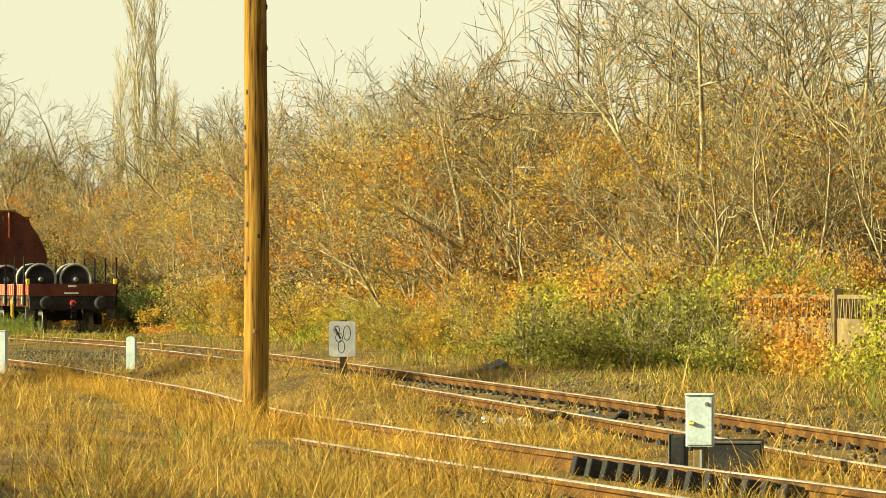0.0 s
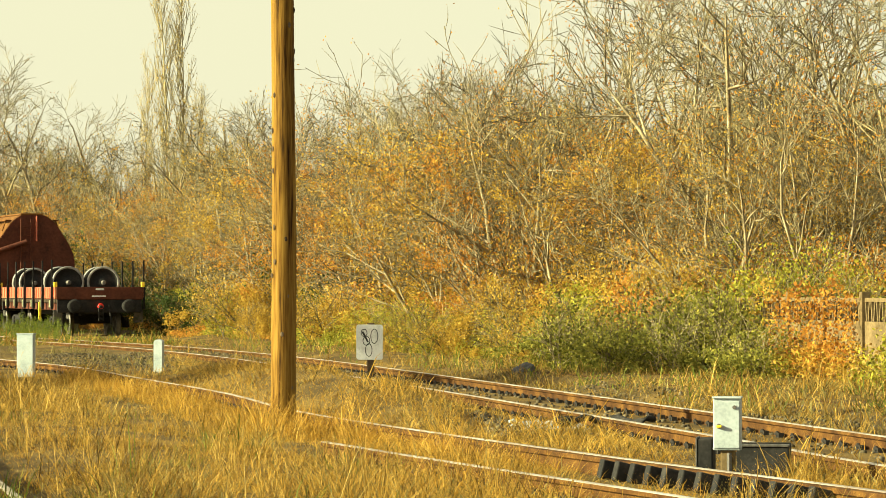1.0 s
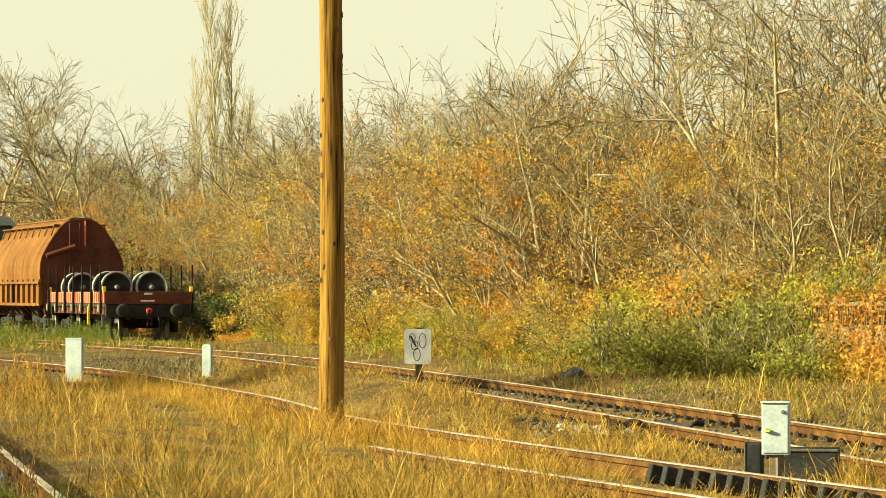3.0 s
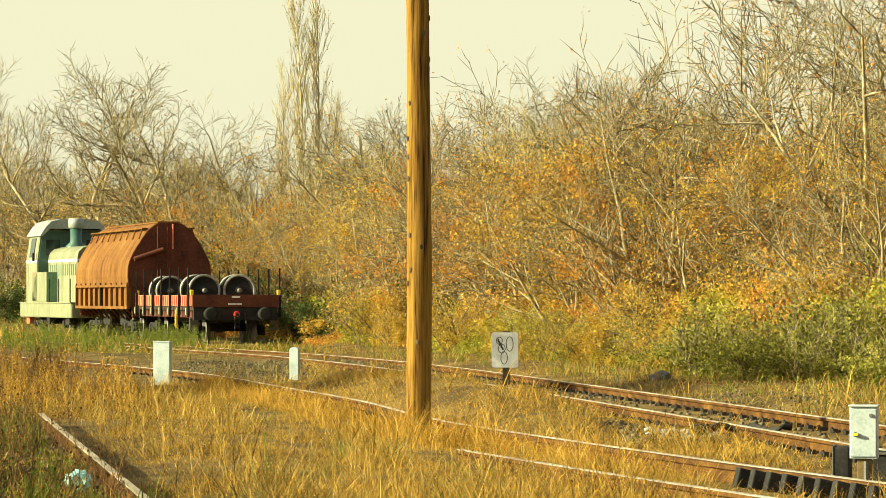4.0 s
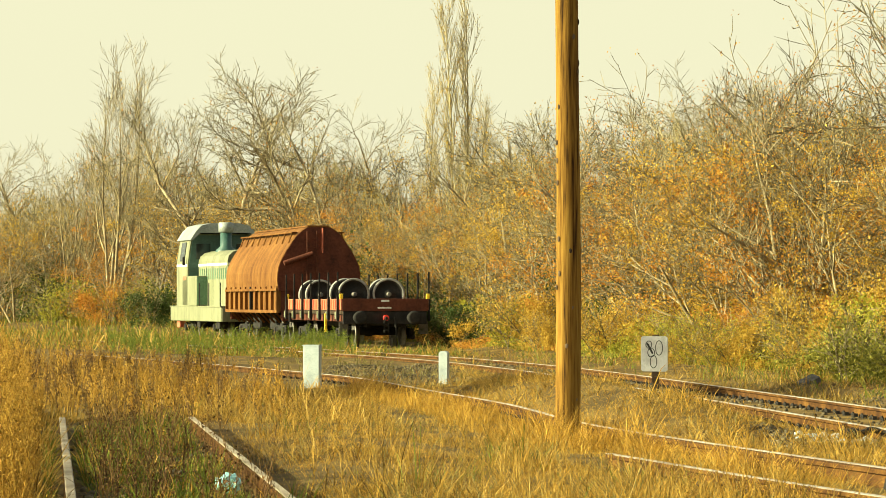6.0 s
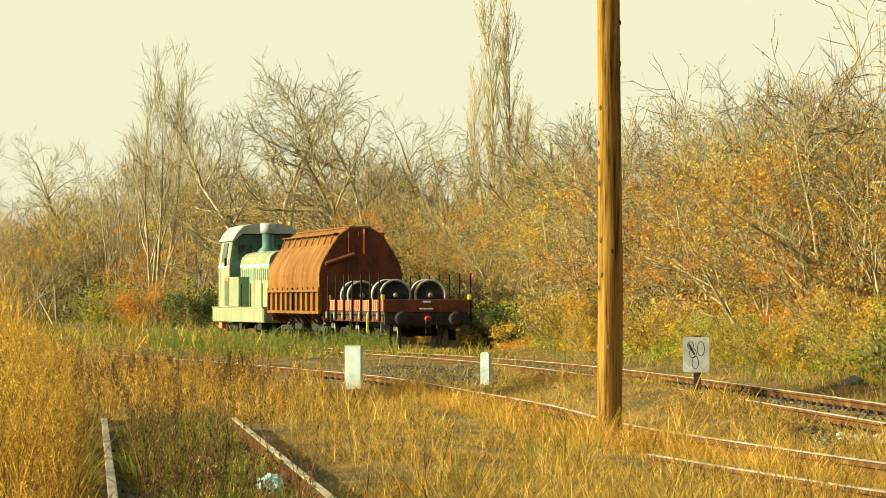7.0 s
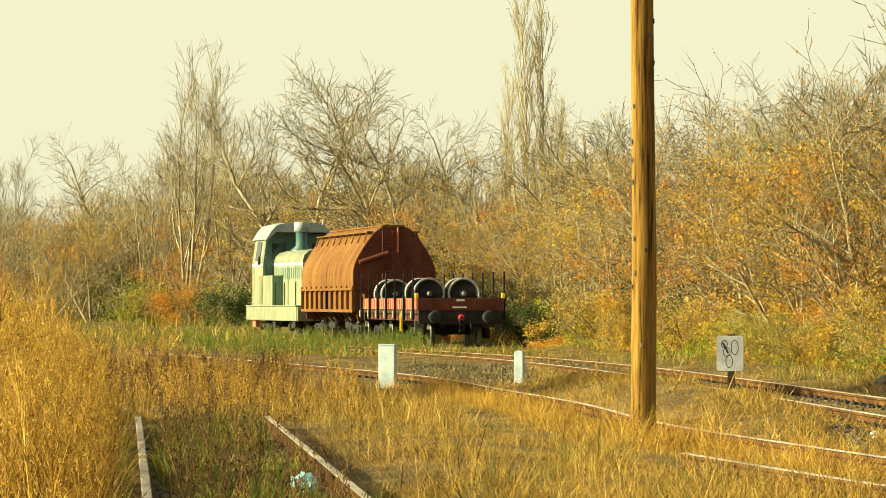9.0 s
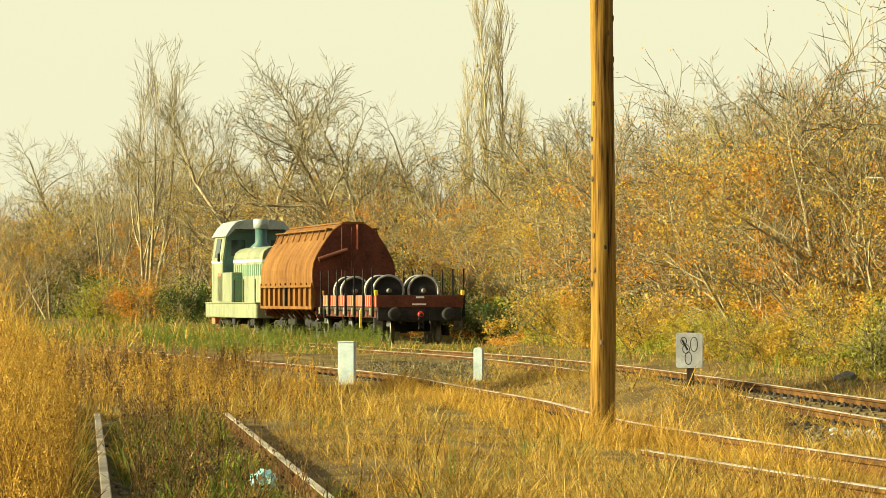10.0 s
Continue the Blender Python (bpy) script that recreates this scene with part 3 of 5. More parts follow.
def locomotive(m):
    L = 11.2
    t = thing("diesel_locomotive", "pale green diesel shunting locomotive with a raised cab", "locomotive", m)
    part("frame", box(-1.5, 1.5, 0, L, 0.74, 1.32, 0.04), M_LOCO, t, "pale green frame skirt with chipped edges")
    part("walkway", box(-1.53, 1.53, -0.03, L + 0.03, 1.325, 1.37, 0.01), M_LOCO, t)
    hood = [(-1.04, 1.37), (-1.04, 3.2), (-0.98, 3.4), (-0.8, 3.55), (-0.5, 3.63), (0.5, 3.63), (0.8, 3.55), (0.98, 3.4), (1.04, 3.2), (1.04, 1.37)]
    h = part("engine_hood", prism(hood, 0.9, 7.2), M_LOCO, t, "pale green engine hood with vents")
    part("front_hood", prism([(x, min(z, 2.3 + 0.25 * (z - 2.3))) for x, z in hood], 9.7, 10.9), M_LOCO, t)
    for s in (-1, 1):
        part("stripe", box(s * 1.046 - 0.006, s * 1.046 + 0.006, 0.95, 7.15, 3.0, 3.1), M_WHITE, h, "white waist stripe")
        for i in range(14):
            y = 1.3 + 5.4 * i / 13
            part("vent_slat", box(s * 1.05 - 0.012, s * 1.05 + 0.012, y - 0.06, y + 0.06, 2.45, 2.9, 0.006), M_GREENBOX, h)
        for i in range(5):
            y = 1.1 + 6.0 * i / 4.2
            part("door_seam", box(s * 1.045 - 0.004, s * 1.045 + 0.004, y - 0.012, y + 0.012, 1.4, 2.95), M_TEAL, h)
    part("hood_stripe", box(-1.0, 1.0, 0.885, 0.899, 3.0, 3.1), M_WHITE, h)
    cab = part("cab", prism([(-1.5, 1.37), (-1.5, 3.1), (-1.36, 4.1), (-1.1, 4.36), (1.1, 4.36), (1.36, 4.1), (1.5, 3.1), (1.5, 1.37)], 7.2, 9.7), M_LOCO, t, "pale green driver's cab")
    # teal sheet over the cab's rear, its shade put into the colour
    part("rear_wall", prism([(-1.44, 2.4), (-1.44, 3.1), (-1.31, 4.05), (-1.06, 4.3), (1.06, 4.3), (1.31, 4.05), (1.44, 3.1), (1.44, 2.4)], 7.16, 7.196), M_TEAL, cab, "teal rear cab wall, darkened in colour for its shade")
    for s in (-1, 1):
        part("rear_window", box(s * 0.85 - 0.3, s * 0.85 + 0.3, 7.13, 7.158, 3.3, 3.95, 0.01), M_GLASS, cab)
        part("side_window", box(-0.03, 0.03, -0.5, 0.5, -0.4, 0.4, 0.01), M_GLASS, cab).matrix_basis = pose(s * 1.43, 8.5, 3.62, 0, s * -8)
        part("mirror", box(s * 1.6 - 0.05, s * 1.6 + 0.05, 7.5, 7.62, 3.05, 3.4, 0.02), M_BLACK, cab)
        part("cab_stripe", box(s * 1.506 - 0.006, s * 1.506 + 0.006, 7.22, 9.68, 3.0, 3.1), M_WHITE, cab)
        part("red_mark", box(s * 1.506 - 0.006, s * 1.506 + 0.006, 7.5, 8.2, 2.45, 2.6), M_REDPAINT, cab)
    roof = [(-1.47, 4.1), (-1.24, 4.46), (-1.0, 4.7), (-0.6, 4.8), (0.6, 4.8), (1.0, 4.7), (1.24, 4.46), (1.47, 4.1), (1.4, 4.08), (1.05, 4.4), (-1.05, 4.4), (-1.4, 4.08)]
    part("roof", prism(roof, 6.7, 9.9), M_ROOF, t, "light grey overhanging cab roof")
    part("stack", lathe([(3.5, 0.45), (3.66, 0.42), (3.82, 0.24), (4.4, 0.23)], "z", (-0.25, 5.3, 0), 24), M_TEAL, t, "teal exhaust stack")
    part("stack_cap", lathe([(4.38, 0.24), (4.42, 0.31), (4.78, 0.31), (4.8, 0.26)], "z", (-0.25, 5.3, 0), 24), M_ROOF, t, "bright exhaust cap")
    bx = part("equipment_box", box(-1.5, -0.95, 5.2, 8.4, 1.371, 2.6, 0.03), M_LOCO, t, "pale green equipment cabinet")
    part("box_end", box(-1.47, -0.98, 5.17, 5.198, 1.42, 2.56), M_GREENBOX, bx, "cabinet end face, darker green than its sides")
    part("equipment_box", box(0.95, 1.5, 5.2, 8.4, 1.371, 2.6, 0.03), M_LOCO, t)
    for x, y in ((-1.48, 0.15), (-1.48, 2.6), (1.48, 0.15), (1.48, 2.6), (-1.48, 4.6)):
        part("handrail", rod((x, y, 1.36), (x, y, 2.3), 0.022), M_BLACK, t)
    for y in (0.0, L):
        part("buffer_beam", box(-1.45, 1.45, y - 0.06, y + 0.06, 0.74, 1.3, 0.02), M_LOCO, t)
    for y in (2.4, L - 2.4):
        bogie(t, y)
    for y in (1.0, 5.2, 9.8):
        part("sand_box", box(-1.35, -1.1, y, y + 0.7, 0.45, 0.75, 0.03), M_REDPAINT if y > 9 else M_BLACK, t)
    buffers(t, 0.0, -1)
    buffers(t, L, 1)
    return t


FLAT = on_track(118.0, 10.3, -2.68)
flat_wagon(FLAT)
ws = wheelset(FLAT @ pose(-0.87, 2.0, 1.262, 0, 0, 2))
copy_thing(ws, FLAT @ pose(0.35, 2.0, 1.262, 0, 0, -3))
copy_thing(ws, FLAT @ pose(-0.78, 10.3, 1.262, 0, 0, 1))
hopper_wagon(on_track(132.6, 12.3, -5.4))
locomotive(on_track(145.9, 14.8, -8.38))

# ---- trackside things ----


def build_cabinet(x, y):
    t = thing("switch_cabinet", "light grey metal trackside cabinet with a latch", "cabinet", pose(x, y, -0.15, 0, 0, -14))
    part("body", box(-0.105, 0.105, -0.07, 0.07, 0.27, 0.665, 0.006), M_GREY, t)
    part("door", box(-0.098, 0.098, -0.082, -0.072, 0.285, 0.65, 0.004), M_GREY, t)
    part("roof", box(-0.112, 0.112, -0.09, 0.08, 0.667, 0.68, 0.003), M_GREY, t)
    part("latch", lathe([(-0.115, 0.012), (-0.1, 0.018), (-0.083, 0.018)], "y", (-0.06, 0, 0.455), 12), M_STEEL, t, "small brass-coloured latch")
    part("handle", box(-0.075, -0.035, -0.12, -0.1, 0.445, 0.465, 0.004), M_YELLOW, t)
    part("lock", lathe([(-0.095, 0.014), (-0.083, 0.016)], "y", (0.06, 0, 0.6), 10), M_STEEL, t)
    part("foot", box(-0.05, 0.06, -0.04, 0.04, 0.0, 0.27, 0.008), M_CONCRETE, t, "pale stub foot")
    part("cable_gland", rod((0.02, -0.06, 0.05), (0.02, -0.06, 0.25), 0.02), M_STEEL, t)


def build_trough(x, y, turn):
    t = thing("point_machine_box", "black open steel point machine housing", "box", pose(x, y, -0.16, 0, 0, turn))
    part("front", box(-0.03, 0.37, -0.2, -0.185, 0, 0.29, 0.004), M_BLACK, t)
    part("back", box(-0.03, 0.37, 0.185, 0.2, 0, 0.31, 0.004), M_BLACK, t)
    for x in (-0.022, 0.362):
        part("end", box(x - 0.01, x + 0.01, -0.184, 0.184, 0, 0.3, 0.004), M_BLACK, t)
    # paler strips on the rim and left edge paint in lit edges
    part("rim", box(-0.04, 0.38, -0.215, -0.175, 0.291, 0.312, 0.006), M_STEEL, t, "steel rim, paler to paint in a lit edge")
    part("lug", box(-0.34, -0.22, -0.15, 0.15, 0, 0.35, 0.012), M_BLACK, t, "upright black steel lug")
    part("lit_lug_edge", box(-0.352, -0.341, -0.155, 0.155, 0, 0.36, 0.003), M_STEEL, t)
    part("tie_plate", box(-0.219, -0.033, -0.1, 0.12, 0.0, 0.09, 0.01), M_RAIL, t, "rusty tie plate")


def build_post(x, y, w, h, label, round_top):
    t = thing("marker_post", label, "post", pose(x, y, -0.2, 0, 0, -15))
    if round_top:
        r = w / 2
        bm = prism([(-r, 0), (-r, h - r * 0.6)] + [(-r * math.cos(math.pi * k / 8), h - r * 0.6 + 0.6 * r * math.sin(math.pi * k / 8)) for k in range(1, 8)] + [(r, h - r * 0.6), (r, 0)], -0.08, 0.08)
    else:
        bm = box(-w / 2, w / 2, -0.08, 0.08, 0, h, 0.01)
    part("body", bm, M_GREY, t)
    if not round_top:
        part("cap", box(-w / 2 - 0.008, w / 2 + 0.008, -0.09, 0.09, h + 0.001, h + 0.02, 0.004), M_GREY, t)


build_cabinet(4.17, 28.0)
build_trough(4.36, 28.5, -13)
build_post(-2.7, 63.5, 0.29, 0.78, "square white trackside box in dry grass", False)
build_post(-0.46, 69.0, 0.165, 0.62, "small white concrete post with a rounded top", True)

# guard rail beside the turnout; black blocks stand in for shaded gaps between chairs
guard = thing("guard_rail", "rusty guard rail with black blocks for shaded gaps", "rail", kind="structure")
part("rail", rail_mesh(offset_line(TRACK_A, 0.13, 22.0, 38.0), False), None, guard)
for i in range(13):
    p = offset_line(TRACK_A, 0.24, 24.9 + 0.34 * i, 24.9 + 0.34 * i)[0]
    part("shade_block", box(p.x - 0.075, p.x + 0.075, p.y - 0.06, p.y + 0.06, -0.16, -0.005, 0.012, pose(0, 0, 0, 0, 14, 10)), M_BLACK, guard, "black block in place of a shaded gap")
    part("bracket", box(p.x + 0.085, p.x + 0.115, p.y - 0.05, p.y + 0.05, -0.18, -0.01, 0.006, pose(0, 0, 0, 0, 35, 10)), M_RAIL, guard, "rusty slanted bracket")


def pebble(seed, size, flat=0.7, fine=1):
    rng = random.Random(seed)
    bm = bmesh.new()
    bmesh.ops.create_icosphere(bm, subdivisions=fine, radius=size)
    for v in bm.verts:
        v.co *= rng.uniform(0.8, 1.15)
        v.co.z *= flat
    return bm


def build_boulder(x, y):
    ob = new("boulder", None)
    tagged(ob, "dark grey stone block lying by the far track", "stone")
    ob.matrix_basis = pose(x, y, -0.08)
    bm = bmesh.new()
    add_box(bm, -0.19, 0.15, -0.14, 0.14, -0.1, 0.17, 0.06, pose(0, 0, 0, 12, -24, 25))
    add_box(bm, 0.0, 0.24, -0.12, 0.12, -0.1, 0.08, 0.05, pose(0, 0, 0, 0, 14, -10))
    part("block", bm, M_STONE, ob)


def build_hose(x, y):
    t = thing("discarded_hose", "black rubber hose lying on the ballast", "hose", pose(x, y, -0.1))
    bag = Tubes()
    pts = [Vector((-0.2 + 0.07 * i, 0.25 * math.sin(i * 0.45), 0.05 + 0.05 * math.sin(i * 0.7) ** 2)) for i in range(13)]
    bag.run(pts, [0.035] * 13, 8)
    part("hose_body", mesh_of("hose_body", bag.v, bag.f, M_BLACK, True), None, t)
    part("coupling_head", lathe([(-0.12, 0.04), (-0.1, 0.065), (0.06, 0.06), (0.1, 0.04)], "x", (-0.28, 0.0, 0.06), 14), M_BLACK, t)


def build_bag(x, y):
    t = thing("plastic_bag", "crumpled turquoise plastic bag beside the siding rail", "bag", pose(x, y, -0.13))
    bm = pebble(4, 0.105, 0.75, 3)
    for v in bm.verts:
        v.co *= 1 + 0.22 * noise.noise(v.co * 18)
    bmesh.ops.translate(bm, verts=bm.verts, vec=(0, 0, 0.07))
    part("bag_body", bm, M_BAG, t)


def ballast(label, seed, n, x0, x1, y0, y1, size, follow=None, mat=M_BALLAST):
    """Loose stones; with follow, x is counted from that line."""
    rng = np.random.default_rng(seed)
    proto = [pebble(k, 1.0) for k in range(3)]
    shapes = []
    for b in proto:
        b.verts.ensure_lookup_table()
        shapes.append((np.array([tuple(v.co) for v in b.verts]), np.array([[v.index for v in f.verts] for f in b.faces])))
        b.free()
    vs, fs, at = [], [], 0
    for i in range(n):
        v, f = shapes[i % 3]
        y = rng.uniform(y0, y1)
        x = rng.uniform(x0, x1) + (line_x(y, follow) if follow else 0)
        a = rng.uniform(0, 6.28)
        r = np.array([[math.cos(a), -math.sin(a), 0], [math.sin(a), math.cos(a), 0], [0, 0, 1]])
        vs.append(v @ r.T * size * rng.uniform(0.6, 1.5) + np.array([x, y, ground_z(x, y) + size * 0.25]))
        fs.append(f + at)
        at += len(v)
    ob = new("ballast", quick_mesh("ballast", np.concatenate(vs), np.concatenate(fs), mat, 3))
    tagged(ob, label, "ballast", kind="stuff")



# ---- the concrete fence ----
def build_fence():
    t = thing("concrete_fence", "old pale concrete panel fence overgrown with weeds", "fence", kind="structure")
    y = 36.0
    pts = []
    while y < 165:
        pts.append(Vector((line_x(y, FENCE), y, 0)))
        y += 2.0
    for a, b in zip(pts, pts[1:]):
        d = b - a
        ang = math.degrees(math.atan2(d.y, d.x))
        z = ground_z(a.x, a.y)
        post = part("fence_post", box(-0.07, 0.07, -0.07, 0.07, -0.3, 1.32 - z * 0.3, 0.012), M_CONCRETE, t)
        post.matrix_basis = pose(a.x, a.y, z * 0.3, 0, 0, ang)
        bm = box(0.075, d.length - 0.075, -0.025, 0.025, -0.2, 0.85, 0.006)
        add_box(bm, 0.075, d.length - 0.075, -0.025, 0.025, 1.14, 1.2)
        for k in range(14):
            x = 0.12 + (d.length - 0.24) * k / 13
            add_box(bm, x - 0.02, x + 0.02, -0.02, 0.02, 0.85, 1.14, 0, pose(0, 0, 0, 0, 12 if k % 2 else -12))
        panel = part("fence_panel", bm, M_CONCRETE, t)
        panel.matrix_basis = pose(a.x, a.y, 0.03, 0, 0, ang)


build_fence()


# ---- plants ----
class Tubes:
    """Collects tapered three- or five-sided tubes for one mesh."""

    def __init__(self):
        self.v, self.f = [], []

    def run(self, pts, radii, n):
        base, u = len(self.v), Vector((1, 0.2, 0))
        for i, p in enumerate(pts):
            d = (pts[min(i + 1, len(pts) - 1)] - pts[max(i - 1, 0)]).normalized()
            s = d.cross(u)
            s = s.normalized() if s.length > 0.05 else Vector((0, 1, 0))
            w = d.cross(s)
            for k in range(n):
                a = 2 * math.pi * k / n
                self.v.append(p + (s * math.cos(a) + w * math.sin(a)) * radii[i])
        for i in range(len(pts) - 1):
            for k in range(n):
                j = (k + 1) % n
                self.f.append((base + i * n + k, base + i * n + j, base + (i + 1) * n + j, base + (i + 1) * n + k))


def leaf_quads(points, size, rng):
    """Small leaf-shaped quads at points, turned at random."""
    n = len(points)
    p = np.asarray(points, dtype=np.float32)
    a = rng.normal(size=(n, 3))
    a /= np.linalg.norm(a, axis=1)[:, None]
    b = np.cross(a, rng.normal(size=(n, 3)))
    b /= np.linalg.norm(b, axis=1)[:, None] + 1e-6
    s = (size * rng.uniform(0.6, 1.4, n))[:, None]
    c = np.cross(a, b)
    q = np.stack([p - a * s, p + b * s * 0.55 + c * s * 0.15, p + a * s, p - b * s * 0.55 + c * s * 0.15], 1).reshape(-1, 3)
    return q, np.arange(4 * n).reshape(-1, 4)


def grow(rng, wood, twigs, tips, p, d, length, r, level, spec):
    n = 5 if level < 2 else 4 if level < spec["levels"] else 2
    pts, radii = [p], [r]
    up = spec["up"][min(level, len(spec["up"]) - 1)]
    wob = spec["wobble"]
    for i in range(n):
        d = (d + Vector((rng.gauss(0, wob), rng.gauss(0, wob), rng.gauss(0, wob) + up))).normalized()
        pts.append(pts[-1] + d * (length / n))
        radii.append(max(spec.get("thin", 0.006), r * (1 - (i + 1) / n * spec["taper"])))
    if level == spec["levels"]:
        radii[-1] *= 0.3
    (wood if level < 2 else twigs).run(pts, radii, 6 if level == 0 else 4 if level == 1 else 3)
    if level >= spec["levels"]:
        tips.append(pts[-1])
        tips.append(pts[1])
        return
    kids = spec["kids"][level]
    for k in range(kids):
        u = spec["from"][level] + (1 - spec["from"][level]) * (k + rng.random()) / kids
        i = min(n - 1, int(u * n))
        q = pts[i].lerp(pts[i + 1], u * n - i)
        base = (pts[i + 1] - pts[i]).normalized()
        side = base.cross(Vector((rng.gauss(0, 1), rng.gauss(0, 1), rng.gauss(0, 1)))).normalized()
        ang = radians(spec["angle"][level] * rng.uniform(0.7, 1.25))
        nd = base * math.cos(ang) + side * math.sin(ang)
        ln = spec["len"][level] * rng.uniform(0.65, 1.2) * (1.15 - 0.55 * u)
        grow(rng, wood, twigs, tips, q, nd, ln, max(0.006, min(radii[i] * 0.62, radii[i])), level + 1, spec)


def make_tree(name, label, seed, height, stems, spec, bark, twig_mat, leaf_mat=None, leaves=0, leaf=0.07, lean=0.12):
    rng, nr = random.Random(seed), np.random.default_rng(seed)
    t = thing(name, label, "tree", group="bare trees behind the fence")
    wood, twigs, tips = Tubes(), Tubes(), []
    for s in range(stems):
        a = 2 * math.pi * s / max(1, stems) + rng.random()
        d = Vector((math.cos(a) * lean * (stems > 1), math.sin(a) * lean * (stems > 1), 1)).normalized()
        grow(rng, wood, twigs, tips, Vector((math.cos(a) * 0.1 * (stems > 1), math.sin(a) * 0.1 * (stems > 1), -0.3)), d, height * rng.uniform(0.85, 1.05), spec["r"], 0, spec)
    k = height / np.percentile([v.z for v in twigs.v], 99.8)
    for bag in (wood, twigs):
        bag.v = [Vector((v.x * k, v.y * k, (v.z + 0.3) * k - 0.3)) for v in bag.v]
    tips = [v * k for v in tips]
    part("trunk", mesh_of("trunk", wood.v, wood.f, bark, True), None, t)
    part("crown", quick_mesh("crown", [tuple(v) for v in twigs.v], twigs.f, twig_mat, 4), None, t)
    if leaves:
        per = 55 if leaves > 2000 else 3
        tp = np.array([tuple(v) for v in tips])
        mid = tp[nr.integers(0, len(tp), leaves // per)]
        size = nr.uniform(0.08, 0.4, len(mid)) if per > 3 else np.full(len(mid), 0.1)
        pts = np.repeat(mid, per, 0) + nr.normal(0, 1, (len(mid) * per, 3)) * np.repeat(size, per)[:, None]
        q, f = leaf_quads(pts, leaf, nr)
        part("leaves", quick_mesh("leaves", q, f, leaf_mat, 4), None, t)
    return t


BROAD = dict(thin=0.01, levels=3, kids=[10, 8, 5], angle=[54, 48, 46], len=[3.6, 1.7, 0.8], up=[0.05, 0.06, 0.05, 0.04], wobble=0.17, taper=0.82, r=0.14)
BROAD["from"] = [0.22, 0.2, 0.15]
WALNUT = dict(levels=3, kids=[9, 6, 4], angle=[56, 46, 42], len=[4.6, 2.2, 1.1], up=[0.05, 0.08, 0.09, 0.07], wobble=0.12, taper=0.85, r=0.15, thin=0.0125)
WALNUT["from"] = [0.12, 0.2, 0.15]
FAN = dict(thin=0.01, levels=3, kids=[9, 7, 4], angle=[24, 30, 36], len=[3.8, 1.8, 0.9], up=[0.05, 0.1, 0.08, 0.06], wobble=0.07, taper=0.85, r=0.1)
FAN["from"] = [0.25, 0.2, 0.15]
SMALL = dict(thin=0.01, levels=3, kids=[8, 6, 5], angle=[52, 46, 42], len=[3.6, 1.7, 0.85], up=[0.02, 0.07, 0.06, 0.05], wobble=0.11, taper=0.8, r=0.09)
SMALL["from"] = [0.15, 0.2, 0.15]
POPLAR = dict(thin=0.014, levels=2, kids=[60, 8], angle=[24, 24], len=[3.6, 1.3], up=[0.1, 0.22, 0.2], wobble=0.05, taper=0.94, r=0.12)
POPLAR["from"] = [0.06, 0.15]
SHRUB = dict(levels=2, kids=[7, 6], angle=[38, 40], len=[1.1, 0.6], up=[0.04, 0.05, 0.03], wobble=0.13, taper=0.8, r=0.03)
SHRUB["from"] = [0.15, 0.15]


def scatter(proto, places, nominal=1.0):
    """places: x, y, height, turn. The first is the one that was built."""
    for i in range(len(places) - 1, -1, -1):
        x, y, s, a = places[i]
        m = pose(x, y, ground_z(x, y) - 0.05, 0, 0, a) @ Matrix.Scale(s / nominal, 4)
        if i:
            copy_thing(proto, m)
        else:
            proto.matrix_basis = m


scatter(make_tree("walnut_tree", "leafless walnut tree with wide spreading limbs", 11, 9.0, 4, WALNUT, M_BARK, M_TWIG, M_LEAF_RUST, 1200, 0.035, 0.32),
        [(12.1, 78, 9.0, 20), (15.0, 86, 9.4, 190), (13.6, 98, 9.8, 120), (8.0, 84, 7.0, 140), (14.5, 75, 8.6, 250), (10.8, 88, 9.2, 70), (7.1, 92, 7.1, 300)], 9.0)
scatter(make_tree("bare_tree", "bare rounded tree with fine grey-brown twigs", 23, 9.0, 3, BROAD, M_BARK, M_TWIG, M_LEAF_RUST, 250, 0.035, 0.25),
        [(-11.6, 178, 13.0, 10), (-6.9, 172, 12.6, 120), (-3.6, 176, 10.4, 200), (5.5, 108, 7.2, 60), (-28.2, 235, 11.9, 200), (6.5, 102, 7.8, 310), (2.9, 145, 9.3, 85), (4.7, 120, 8.2, 5), (8.6, 100, 7.5, 140)], 9.0)
scatter(make_tree("tall_bare_tree", "tall bare tree with steep pale limbs", 37, 12.0, 4, FAN, M_BARK, M_TWIG, M_LEAF_GOLD, 150, 0.04, 0.13),
        [(-19.4, 200, 15.8, 180), (-17.6, 205, 13.4, 80), (-22.4, 208, 10.8, 90), (-35.1, 240, 12.1, 45), (4.2, 150, 9.2, 120)], 12.0)
scatter(make_tree("poplar_tree", "tall narrow bare poplar with upright branches", 41, 19.0, 1, POPLAR, M_PALE, M_PALE, M_LEAF_GOLD, 1900, 0.04, 0.04),
        [(-1.1, 215, 20.0, 15), (0.4, 216, 19.4, 100), (-2.3, 222, 15.5, 210), (1.4, 222, 13.5, 70)], 19.0)
scatter(make_tree("autumn_tree", "small autumn tree with rusty orange leaves", 53, 5.5, 3, SMALL, M_BARK, M_TWIG, M_LEAF_RUST, 6600, 0.036, 0.35),
        [(4.5, 100, 4.8, 0), (7.2, 84, 4.6, 80), (14.4, 78, 5.0, 170), (-0.4, 140, 5.0, 60), (-20.2, 205, 6.0, 30), (12.2, 88, 5.0, 210), (-4.4, 160, 5.2, 99), (3.3, 108, 5.2, 30), (-29.1, 220, 6.6, 50), (9.3, 82, 4.6, 0)], 5.5)
